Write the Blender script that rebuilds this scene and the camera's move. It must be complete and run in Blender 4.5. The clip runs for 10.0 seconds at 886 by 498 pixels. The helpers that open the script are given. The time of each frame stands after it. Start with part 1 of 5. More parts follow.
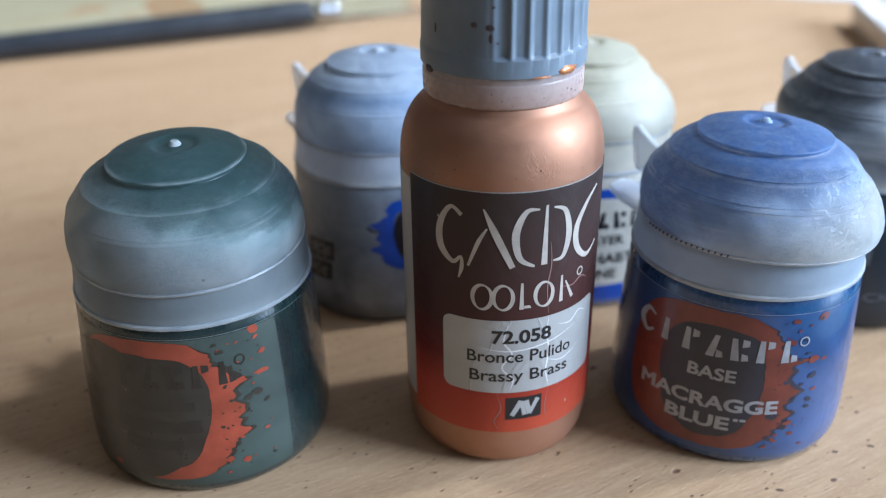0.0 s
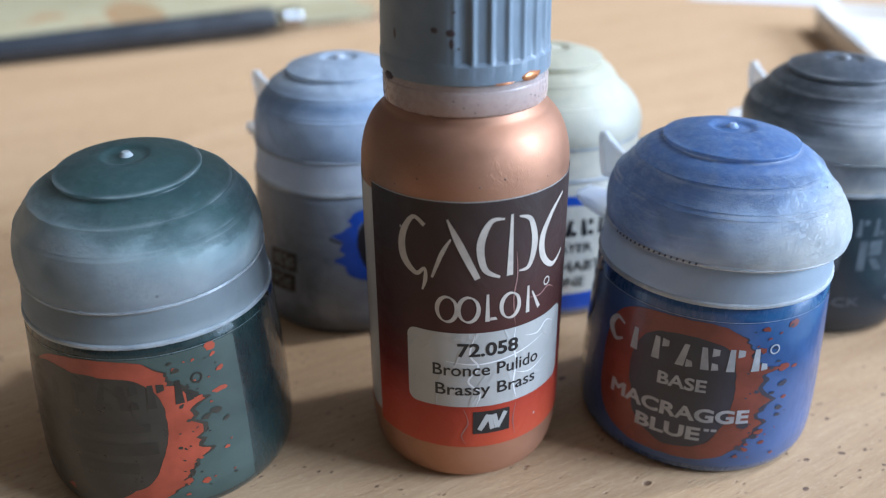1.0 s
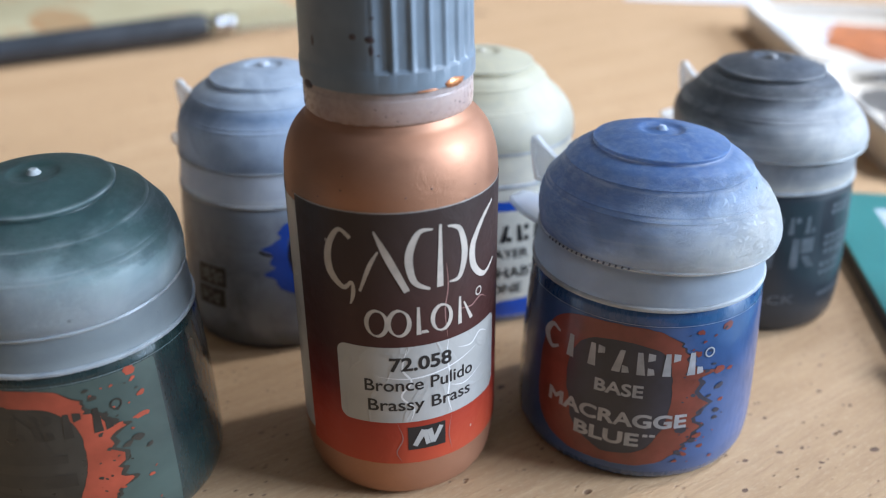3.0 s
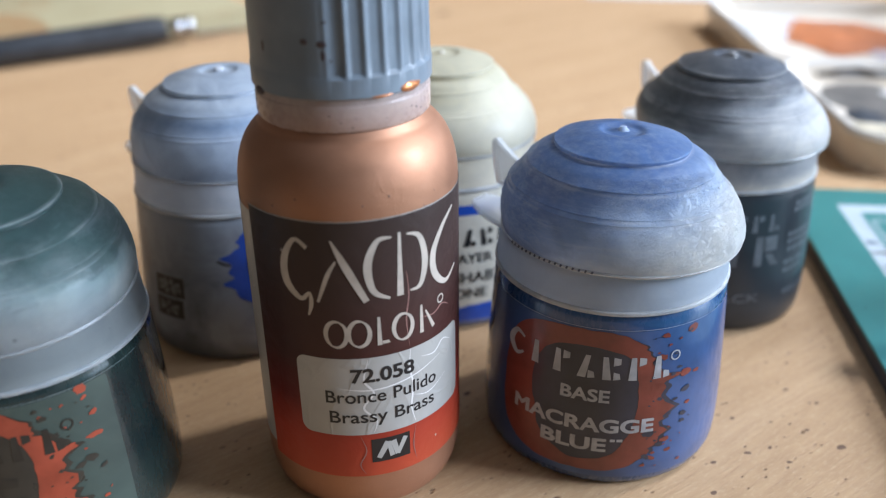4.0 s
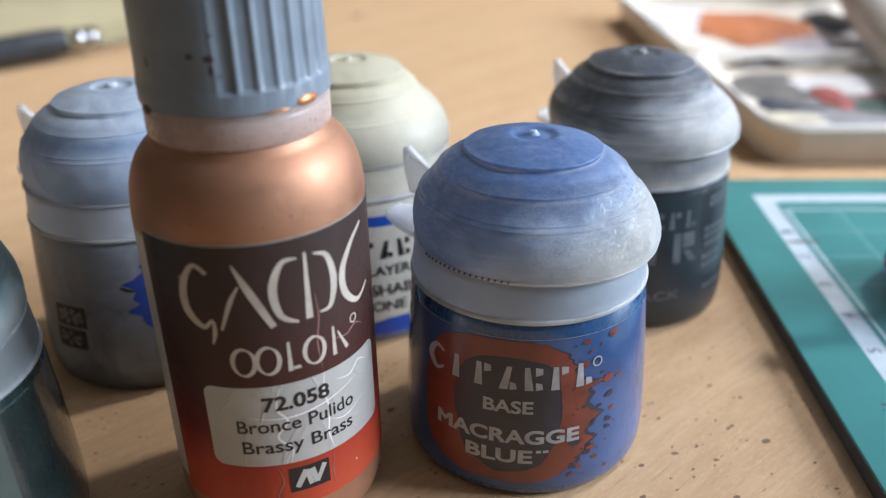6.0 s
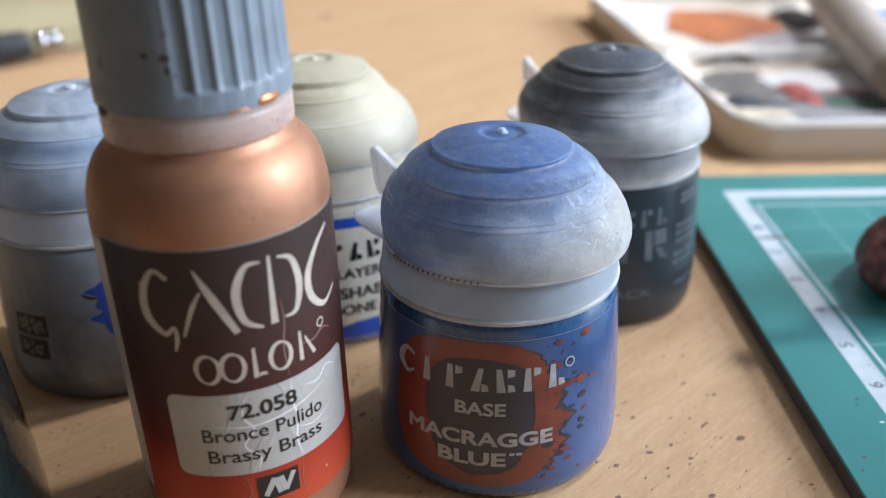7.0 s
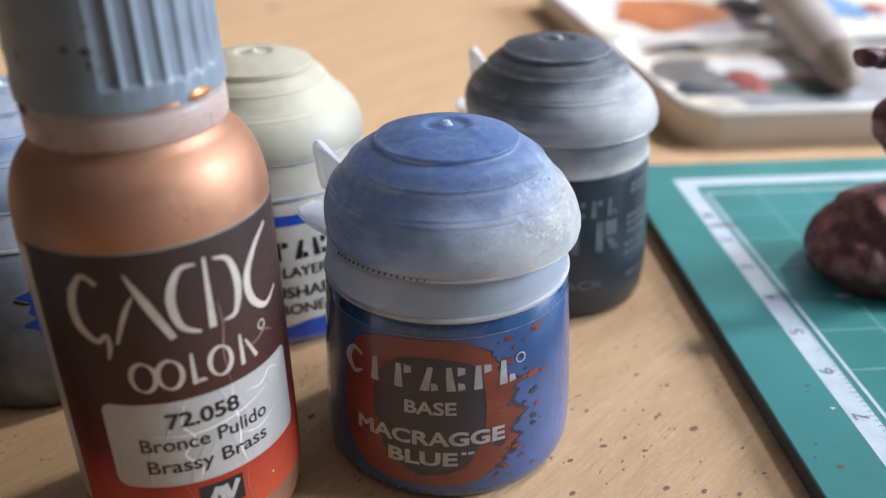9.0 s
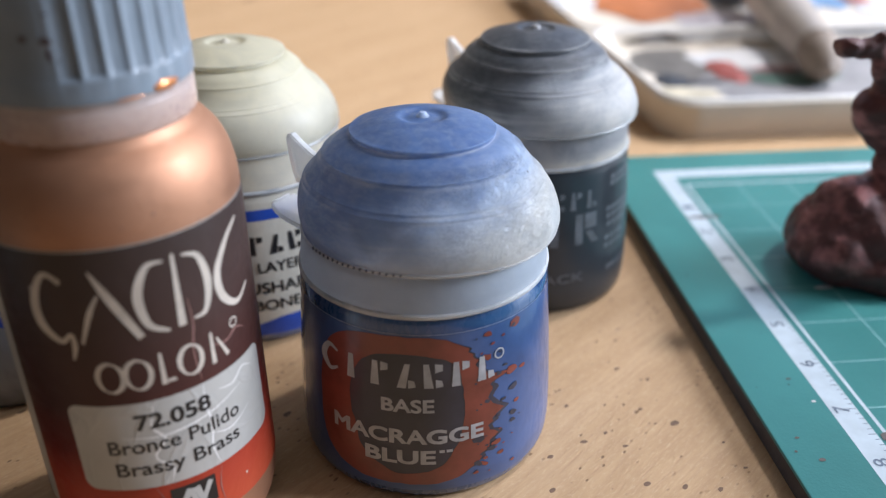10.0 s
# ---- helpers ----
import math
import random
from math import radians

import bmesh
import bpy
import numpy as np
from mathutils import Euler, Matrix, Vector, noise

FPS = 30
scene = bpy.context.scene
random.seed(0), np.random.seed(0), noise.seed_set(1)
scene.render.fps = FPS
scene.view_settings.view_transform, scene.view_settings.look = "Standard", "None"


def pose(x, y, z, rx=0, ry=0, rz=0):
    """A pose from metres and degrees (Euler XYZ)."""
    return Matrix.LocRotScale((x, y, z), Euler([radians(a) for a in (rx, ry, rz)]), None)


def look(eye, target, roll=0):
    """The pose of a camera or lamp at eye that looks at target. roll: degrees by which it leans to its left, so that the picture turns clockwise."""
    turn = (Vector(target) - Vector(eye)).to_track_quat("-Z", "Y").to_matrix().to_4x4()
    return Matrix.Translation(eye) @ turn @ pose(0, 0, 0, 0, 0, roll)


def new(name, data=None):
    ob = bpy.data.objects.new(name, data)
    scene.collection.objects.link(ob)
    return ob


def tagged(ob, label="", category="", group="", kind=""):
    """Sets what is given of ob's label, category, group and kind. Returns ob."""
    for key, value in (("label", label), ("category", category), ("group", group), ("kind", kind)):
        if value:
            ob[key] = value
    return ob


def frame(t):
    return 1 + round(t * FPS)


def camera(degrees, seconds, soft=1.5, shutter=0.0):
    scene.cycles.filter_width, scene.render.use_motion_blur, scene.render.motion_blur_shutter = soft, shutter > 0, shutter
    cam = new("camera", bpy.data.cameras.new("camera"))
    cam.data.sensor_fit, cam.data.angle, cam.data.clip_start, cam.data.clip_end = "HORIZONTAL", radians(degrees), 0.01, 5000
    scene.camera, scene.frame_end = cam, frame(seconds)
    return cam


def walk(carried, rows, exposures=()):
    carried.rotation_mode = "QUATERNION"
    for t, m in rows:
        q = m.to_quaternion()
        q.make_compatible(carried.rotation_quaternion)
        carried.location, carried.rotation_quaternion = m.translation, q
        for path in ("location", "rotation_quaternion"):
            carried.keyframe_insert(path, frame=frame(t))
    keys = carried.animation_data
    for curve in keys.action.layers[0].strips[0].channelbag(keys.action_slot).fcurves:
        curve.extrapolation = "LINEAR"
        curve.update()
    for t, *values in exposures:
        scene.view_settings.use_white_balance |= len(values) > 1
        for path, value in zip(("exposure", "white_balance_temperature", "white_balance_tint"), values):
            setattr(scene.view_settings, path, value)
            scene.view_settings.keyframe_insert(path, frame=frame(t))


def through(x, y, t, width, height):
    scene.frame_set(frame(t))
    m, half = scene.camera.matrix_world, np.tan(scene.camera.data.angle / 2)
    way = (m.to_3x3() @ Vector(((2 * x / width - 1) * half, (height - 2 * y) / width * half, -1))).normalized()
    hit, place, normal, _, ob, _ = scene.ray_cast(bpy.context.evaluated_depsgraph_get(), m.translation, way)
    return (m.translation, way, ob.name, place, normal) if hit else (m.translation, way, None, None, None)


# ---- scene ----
# camera: a hand-held close pass over small jars, focused on the nearest ones
cam = camera(53.2, 10.0, soft=1.2)
cam.data.dof.use_dof = True
cam.data.dof.focus_distance = 0.104
cam.data.dof.aperture_fstop = 16.0
cam.data.dof.aperture_blades = 0
ROWS = [
    (0.0, 0.01771, 0.05579, 0.08000, 14.099, -27.938, 0.241),
    (0.5, 0.01771, 0.05691, 0.07956, 13.129, -27.614, 0.142),
    (1.0, 0.01796, 0.05866, 0.07921, 12.109, -27.546, 0.028),
    (1.5, 0.01844, 0.05928, 0.07904, 11.009, -27.399, -0.073),
    (2.0, 0.01867, 0.05999, 0.07874, 10.092, -27.337, -0.115),
    (2.5, 0.01920, 0.06091, 0.07890, 9.290, -27.360, -0.062),
    (4.0, 0.02056, 0.06433, 0.07865, 6.188, -27.429, 0.155),
    (4.5, 0.02116, 0.06541, 0.07902, 4.810, -27.401, 0.341),
    (5.0, 0.02173, 0.06619, 0.07873, 3.383, -27.445, 0.462),
    (5.5, 0.02210, 0.06747, 0.07868, 2.088, -27.518, 0.563),
    (7.0, 0.02328, 0.07009, 0.07763, -0.880, -27.476, 0.713),
    (7.5, 0.02342, 0.07105, 0.07739, -1.562, -27.605, 0.637),
    (8.0, 0.02385, 0.07180, 0.07721, -2.102, -27.737, 0.675),
    (8.5, 0.02420, 0.07187, 0.07681, -2.824, -27.832, 0.643),
    (9.0, 0.02464, 0.07256, 0.07682, -3.901, -28.035, 0.533),
    (9.5, 0.02503, 0.07366, 0.07644, -4.688, -28.193, 0.428),
    (10.0, 0.02524, 0.07445, 0.07612, -5.124, -28.580, 0.207),
]

walk(cam, [(t, pose(x, y, z, 90 + pitch, roll, yaw)) for t, x, y, z, yaw, pitch, roll in ROWS],
     exposures=[(0.0, 0.44, 5180, 8), (2.5, 0.42, 5380, 9), (4.0, 0.38, 5720, 10), (5.5, 0.34, 5930, 11), (7.0, 0.35, 5990, 12), (10.0, 0.32, 6080, 14)])

# ---- light ----
SUN_AZ, SUN_EL = 28.0, 53.0          # degrees: from +x towards +y, and above the table
world = bpy.data.worlds.new("sky")
scene.world = world
world.use_nodes = True
wn = world.node_tree
sky = wn.nodes.new("ShaderNodeTexSky")
sky.sky_type, sky.sun_disc = "NISHITA", False
sky.sun_elevation, sky.sun_rotation = radians(SUN_EL), radians(90 - SUN_AZ)
wn.nodes["Background"].inputs["Strength"].default_value = 0.085
wn.links.new(sky.outputs[0], wn.nodes["Background"].inputs["Color"])
sun_data = bpy.data.lights.new("sun", "SUN")
sun_data.energy, sun_data.angle, sun_data.color = 2.45, radians(7.0), (1.0, 0.95, 0.89)
sun = new("sun", sun_data)
sd = Vector((math.cos(radians(SUN_EL)) * math.cos(radians(SUN_AZ)), math.cos(radians(SUN_EL)) * math.sin(radians(SUN_AZ)), math.sin(radians(SUN_EL))))
sun.matrix_world = look(sd * 2.0, (0, 0, 0))
# area lamps in two unseen windows; the stronger one is added fill
for eye, aim, w, h, watts in (((0.89, 0.645, 0.85), (0.40, 0.10, 0.20), 1.4, 1.2, 1.0), ((1.76, 0.22, 0.78), (0.0, 0.15, 0.04), 0.8, 0.8, 52.0)):
    win_data = bpy.data.lights.new("window_fill", "AREA")
    win_data.shape, win_data.size, win_data.size_y, win_data.energy, win_data.color = "RECTANGLE", w, h, watts, (0.86, 0.92, 1.0)
    win = new("window_fill", win_data)
    win.matrix_world = look(eye, aim)

# ---- helpers of this scene ----
CM = 0.01


def thing(name, at=(0, 0, 0), turn=0.0, label="", category="", group="", kind=""):
    """An empty at a thing's base, in centimetres and degrees."""
    ob = new(name)
    ob.empty_display_size = 0.005
    ob.matrix_world = pose(at[0] * CM, at[1] * CM, at[2] * CM, 0, 0, turn)
    return tagged(ob, label, category, group, kind)


def finish(bm, name, material, smooth=True, angle=35.0):
    me = bpy.data.meshes.new(name)
    bmesh.ops.scale(bm, vec=(CM, CM, CM), verts=bm.verts)
    if smooth:
        bm.normal_update()
        for f in bm.faces:
            f.smooth = True
        for e in bm.edges:
            if len(e.link_faces) == 2 and e.calc_face_angle(0.0) > radians(angle):
                e.smooth = False
    bm.to_mesh(me)
    bm.free()
    for m in material if isinstance(material, (list, tuple)) else (material,):
        me.materials.append(m)
    return me


def part(name, bm, material, parent=None, label="", smooth=True, angle=35.0):
    """Links a bmesh, in centimetres, as one mesh object under a thing or a part."""
    ob = new(name, finish(bm, name, material, smooth, angle))
    ob.parent = parent
    if label:
        tagged(ob, label)
    return ob


def lathe(profile, segs=96, wobble=0.0, seed=0.0):
    """A turned solid from (radius, height) pairs, outside in order, closed on the axis where the radius is 0."""
    bm = bmesh.new()
    rings = []
    for r, z in profile:
        if r < 1e-6:
            rings.append([bm.verts.new((0, 0, z))])
        else:
            ring = []
            for i in range(segs):
                a = math.tau * i / segs
                k = 1 + wobble * noise.noise(Vector((math.cos(a) * 1.7, math.sin(a) * 1.7, z * 0.9 + seed)))
                ring.append(bm.verts.new((r * k * math.cos(a), r * k * math.sin(a), z)))
            rings.append(ring)
    for a, b in zip(rings, rings[1:]):
        if len(a) == 1 and len(b) == 1:
            continue
        for i in range(segs):
            j = (i + 1) % segs
            if len(a) == 1:
                bm.faces.new((a[0], b[j], b[i]))
            elif len(b) == 1:
                bm.faces.new((a[i], a[j], b[0]))
            else:
                bm.faces.new((a[i], a[j], b[j], b[i]))
    bmesh.ops.recalc_face_normals(bm, faces=bm.faces)
    return bm


def smooth_profile(points, steps=5):
    """Catmull-Rom through (radius, height) pairs."""
    out = []
    p = [points[0], *points, points[-1]]
    for i in range(1, len(p) - 2):
        for s in range(steps):
            t = s / steps
            q = []
            for k in (0, 1):
                a, b, c, d = p[i - 1][k], p[i][k], p[i + 1][k], p[i + 2][k]
                q.append(0.5 * (2 * b + (c - a) * t + (2 * a - 5 * b + 4 * c - d) * t * t + (3 * b - a - 3 * c + d) * t ** 3))
            out.append((max(q[0], 0.0), q[1]))
    out.append(points[-1])
    return out


def box(x0, x1, y0, y1, z0, z1, bevel=0.0, segs=2):
    bm = bmesh.new()
    bmesh.ops.create_cube(bm, size=1.0)
    for v in bm.verts:
        v.co = Vector(((x0, x1)[v.co.x > 0], (y0, y1)[v.co.y > 0], (z0, z1)[v.co.z > 0]))
    if bevel:
        bmesh.ops.bevel(bm, geom=list(bm.edges), offset=bevel, segments=segs, profile=0.5, affect="EDGES")
    return bm


def merged(*bms):
    out = bmesh.new()
    for b in bms:
        me = bpy.data.meshes.new("tmp")
        b.to_mesh(me)
        b.free()
        out.from_mesh(me)
        bpy.data.meshes.remove(me)
    return out


def tube(points, radii, segs=20):
    """A round bar along points, closed at both ends."""
    bm = bmesh.new()
    rings = []
    pts = [Vector(p) for p in points]
    for i, p in enumerate(pts):
        d = (pts[min(i + 1, len(pts) - 1)] - pts[max(i - 1, 0)]).normalized()
        u = d.orthogonal().normalized() if abs(d.z) > 0.99 else d.cross(Vector((0, 0, 1))).normalized()
        w = u.cross(d).normalized()
        rings.append([bm.verts.new(p + radii[i] * (math.cos(math.tau * k / segs) * u + math.sin(math.tau * k / segs) * w)) for k in range(segs)])
    for a, b in zip(rings, rings[1:]):
        for k in range(segs):
            bm.faces.new((a[k], a[(k + 1) % segs], b[(k + 1) % segs], b[k]))
    bm.faces.new(rings[0])
    bm.faces.new(rings[-1])
    bmesh.ops.recalc_face_normals(bm, faces=bm.faces)
    return bm


# ---- flat print, wrapped round a jar ----
def outline(points):
    """A filled flat shape from its outline."""
    bm = bmesh.new()
    bm.faces.new([bm.verts.new((x, y, 0)) for x, y in points])
    bmesh.ops.triangulate(bm, faces=bm.faces)
    return bm


def ribbon(points, widths, steps=6):
    """A pen stroke: a smooth flat band through points."""
    pw = smooth_chain([(*p, w) for p, w in zip(points, widths)], steps)
    bm = bmesh.new()
    pairs = []
    for i, (x, y, w) in enumerate(pw):
        a, b = pw[max(i - 1, 0)], pw[min(i + 1, len(pw) - 1)]
        dx, dy = b[0] - a[0], b[1] - a[1]
        n = math.hypot(dx, dy) or 1.0
        pairs.append((bm.verts.new((x - dy / n * w / 2, y + dx / n * w / 2, 0)), bm.verts.new((x + dy / n * w / 2, y - dx / n * w / 2, 0))))
    for (a, b), (c, d) in zip(pairs, pairs[1:]):
        bm.faces.new((b, d, c, a))
    return bm


def smooth_chain(points, steps):
    if len(points) < 3:
        return points
    out = []
    p = [points[0], *points, points[-1]]
    for i in range(1, len(p) - 2):
        for s in range(steps):
            t = s / steps
            out.append(tuple(0.5 * (2 * b + (c - a) * t + (2 * a - 5 * b + 4 * c - d) * t * t + (3 * b - a - 3 * c + d) * t ** 3)
                             for a, b, c, d in zip(p[i - 1], p[i], p[i + 1], p[i + 2])))
    out.append(points[-1])
    return out


def lettering(text, x0, x1, y0, y1, bold=0.0):
    """Letters of the built-in font, fitted to a box (y0 is the baseline, y1 the height of the capitals)."""
    cu = bpy.data.curves.new("tmp", "FONT")
    cu.body, cu.size, cu.resolution_u = text, 1.0, 4
    ob = bpy.data.objects.new("tmp", cu)
    bm = bmesh.new()
    bm.from_mesh(ob.to_mesh())
    ob.to_mesh_clear()
    bpy.data.objects.remove(ob)
    bpy.data.curves.remove(cu)
    if bold:            # the strokes are thickened by moving their rims outwards
        push = {}
        bmesh.ops.remove_doubles(bm, verts=bm.verts, dist=1e-4)
        for e in bm.edges:
            if len(e.link_faces) == 1:
                d = (e.verts[1].co - e.verts[0].co).normalized()
                out = Vector((d.y, -d.x, 0))
                if out.dot((e.verts[0].co + e.verts[1].co) / 2 - e.link_faces[0].calc_center_median()) < 0:
                    out = -out
                for v in e.verts:
                    push.setdefault(v, []).append(out)
        for v, outs in push.items():
            mean = sum(outs, Vector()) / len(outs)
            if mean.length > 0.05:
                v.co += mean * (bold / max(0.35, mean.length_squared))
    xs = [v.co.x for v in bm.verts]
    cap = 0.715
    for v in bm.verts:
        v.co.x = x0 + (v.co.x - min(xs)) / (max(xs) - min(xs)) * (x1 - x0)
        v.co.y = y0 + v.co.y / cap * (y1 - y0)
        v.co.z = 0
    return bm


def wrap(bm, radius, centre, lift=0.004, fine=0.12, lean=0.0):
    """Bends flat print (x along the girth, y up) round a jar; centre in degrees. lean: slope of the print."""
    pot = radius == POT_R
    bmesh.ops.triangulate(bm, faces=bm.faces)
    for _ in range(5):
        long = [e for e in bm.edges if abs(e.verts[0].co.x - e.verts[1].co.x) > fine or pot and abs(e.verts[0].co.y - e.verts[1].co.y) > 0.25]
        if not long:
            break
        bmesh.ops.subdivide_edges(bm, edges=long, cuts=1)
        bmesh.ops.triangulate(bm, faces=bm.faces)
    bm.normal_update()
    for f in bm.faces:
        if f.normal.z < 0:
            f.normal_flip()
    for v in bm.verts:
        a = radians(centre) + v.co.x / radius
        r = (pot_radius(v.co.y) if pot else radius) + lift
        v.co = Vector((r * math.cos(a), r * math.sin(a), v.co.y + lean * v.co.x))
    return bm


def panel(radius, a0, a1, z0, z1, lift=0.0025, cols=64, rows=10):
    """A patch of paper round a jar, between two angles in degrees."""
    bm = bmesh.new()
    g = [[bm.verts.new(((radius + lift) * math.cos(radians(a0 + (a1 - a0) * i / cols)), (radius + lift) * math.sin(radians(a0 + (a1 - a0) * i / cols)), z0 + (z1 - z0) * j / rows)) for j in range(rows + 1)] for i in range(cols + 1)]
    for i in range(cols):
        for j in range(rows):
            bm.faces.new((g[i][j], g[i + 1][j], g[i + 1][j + 1], g[i][j + 1]))
    bm.normal_update()
    return bm


def rounded(x0, x1, y0, y1, r, n=6):
    pts = []
    for cx, cy, a in ((x1 - r, y0 + r, -90), (x1 - r, y1 - r, 0), (x0 + r, y1 - r, 90), (x0 + r, y0 + r, 180)):
        pts += [(cx + r * math.cos(radians(a + 90 * k / n)), cy + r * math.sin(radians(a + 90 * k / n))) for k in range(n + 1)]
    return pts


# ---- materials ----
class Mat:
    """A node material whose coordinates are the object's own, in centimetres."""

    def __init__(self, name):
        self.m = bpy.data.materials.new(name)
        self.m.use_nodes = True
        self.t = self.m.node_tree
        self.b = self.t.nodes["Principled BSDF"]
        tc = self.t.nodes.new("ShaderNodeTexCoord")
        sc = self.t.nodes.new("ShaderNodeVectorMath")
        sc.operation = "SCALE"
        sc.inputs["Scale"].default_value = 100.0
        self.t.links.new(tc.outputs["Object"], sc.inputs[0])
        self.co = sc.outputs[0]

    def set(self, **k):
        for n, v in k.items():
            s = self.b.inputs[n.replace("_", " ")]
            if hasattr(v, "links"):
                self.t.links.new(v, s)
            else:
                s.default_value = (*v, 1.0) if isinstance(v, tuple) and s.type == "RGBA" else v
        return self

    def stretch(self, x, y, z, turn=0.0, co=None):
        co = co or self.co
        if turn:            # the grain's bearing: turned first, then drawn out
            r = self.t.nodes.new("ShaderNodeMapping")
            r.inputs["Rotation"].default_value = (0, 0, radians(-turn))
            self.t.links.new(co, r.inputs["Vector"])
            co = r.outputs[0]
        n = self.t.nodes.new("ShaderNodeMapping")
        n.inputs["Scale"].default_value = (x, y, z)
        self.t.links.new(co, n.inputs["Vector"])
        return n.outputs[0]

    def noise(self, scale, detail=4.0, rough=0.55, co=None, distort=0.0):
        n = self.t.nodes.new("ShaderNodeTexNoise")
        n.inputs["Scale"].default_value, n.inputs["Detail"].default_value = scale, detail
        n.inputs["Roughness"].default_value, n.inputs["Distortion"].default_value = rough, distort
        self.t.links.new(co or self.co, n.inputs["Vector"])
        return n.outputs["Fac"]

    def cells(self, scale, co=None, feature="F1", rand=1.0):
        n = self.t.nodes.new("ShaderNodeTexVoronoi")
        n.feature = feature
        n.inputs["Scale"].default_value, n.inputs["Randomness"].default_value = scale, rand
        self.t.links.new(co or self.co, n.inputs["Vector"])
        return n.outputs["Distance"]

    def height(self):
        n = self.t.nodes.new("ShaderNodeSeparateXYZ")
        self.t.links.new(self.co, n.inputs[0])
        return n.outputs["Z"]

    def axis(self, name):
        n = self.t.nodes.new("ShaderNodeSeparateXYZ")
        self.t.links.new(self.co, n.inputs[0])
        return n.outputs[name]

    def calc(self, op, a, b=0.0, c=None):
        n = self.t.nodes.new("ShaderNodeMath")
        n.operation = op
        for i, v in enumerate((a, b) if c is None else (a, b, c)):
            if hasattr(v, "links"):
                self.t.links.new(v, n.inputs[i])
            else:
                n.inputs[i].default_value = v
        return n.outputs[0]

    def span(self, v, a, b, lo=0.0, hi=1.0):
        n = self.t.nodes.new("ShaderNodeMapRange")
        n.inputs["From Min"].default_value, n.inputs["From Max"].default_value = a, b
        n.inputs["To Min"].default_value, n.inputs["To Max"].default_value = lo, hi
        self.t.links.new(v, n.inputs["Value"])
        return n.outputs["Result"]

    def ramp(self, v, *stops):
        n = self.t.nodes.new("ShaderNodeValToRGB")
        r = n.color_ramp
        while len(r.elements) < len(stops):
            r.elements.new(0.5)
        for e, (p, c) in zip(r.elements, stops):
            e.position, e.color = p, (*c, 1.0)
        self.t.links.new(v, n.inputs["Fac"])
        return n.outputs["Color"]

    def mix(self, f, a, b, how="MIX"):
        n = self.t.nodes.new("ShaderNodeMix")
        n.data_type, n.blend_type = "RGBA", how
        for i, v in ((0, f), (6, a), (7, b)):
            if hasattr(v, "links"):
                self.t.links.new(v, n.inputs[i])
            else:
                n.inputs[i].default_value = (*v, 1.0) if isinstance(v, tuple) else v
        return n.outputs[2]

    def bump(self, v, depth, strength=0.5):
        n = self.t.nodes.new("ShaderNodeBump")
        n.inputs["Strength"].default_value, n.inputs["Distance"].default_value = strength, depth * CM
        self.t.links.new(v, n.inputs["Height"])
        if self.b.inputs["Normal"].links:
            self.t.links.new(self.b.inputs["Normal"].links[0].from_socket, n.inputs["Normal"])
        self.t.links.new(n.outputs[0], self.b.inputs["Normal"])
        return self


def plain(name, colour, rough=0.5, metal=0.0, vary=0.15, scale=6.0, bump=0.0, gloss=0.0):
    m = Mat(name)
    n = m.noise(scale)
    dark, light = tuple(c * (1 - vary) for c in colour), tuple(min(c * (1 + vary), 1.0) for c in colour)
    m.set(Base_Color=m.ramp(n, (0.3, dark), (0.7, light)), Metallic=metal, Roughness=m.span(m.noise(scale * 3), 0.3, 0.7, max(rough - 0.06, 0.02), rough + 0.08))
    if gloss:
        m.set(Coat_Weight=gloss, Coat_Roughness=0.08)
    if bump:
        m.bump(m.noise(scale * 6), bump)
    return m.m


def wood():
    """Pale veneer with fine raised grain, open pores and worn pits."""
    m = Mat("pale_wood")
    along = m.stretch(0.20, 1.7, 1.0, 42.0)
    broad = m.noise(0.8, 5.0, 0.6, along, 0.8)
    fine = m.noise(7.0, 7.0, 0.7, along, 0.4)
    grit = m.noise(24.0, 5.0, 0.7, m.stretch(0.35, 1.2, 1.0, 42.0))
    c = m.ramp(broad, (0.28, (0.475, 0.307, 0.162)), (0.5, (0.535, 0.355, 0.195)), (0.74, (0.585, 0.398, 0.228)))
    c = m.mix(m.span(fine, 0.36, 0.60, 0.36, 0.0), c, (0.34, 0.20, 0.105))
    c = m.mix(m.span(grit, 0.52, 0.70, 0.0, 0.40), c, (0.67, 0.51, 0.335))
    pore_co = m.stretch(1.5, 2.6, 1.0, 42.0)
    pores = m.span(m.cells(1.0, pore_co), 0.07, 0.12, 0.9, 0.0)
    tiny = m.span(m.cells(3.4, pore_co), 0.10, 0.20, 0.8, 0.0)
    both = m.calc("MAXIMUM", m.calc("MULTIPLY", pores, m.span(m.noise(0.9, 3.0), 0.50, 0.56)), m.calc("MULTIPLY", tiny, m.span(m.noise(1.6, 3.0), 0.44, 0.58)))
    c = m.mix(both, c, (0.17, 0.10, 0.06))
    m.set(Base_Color=c, Roughness=m.span(fine, 0.3, 0.7, 0.46, 0.64), Specular_IOR_Level=0.22)
    m.bump(fine, 0.02, 0.6)
    m.bump(grit, 0.018, 0.5)
    m.bump(m.calc("SUBTRACT", 1.0, both), 0.03, 0.6)
    return m.m


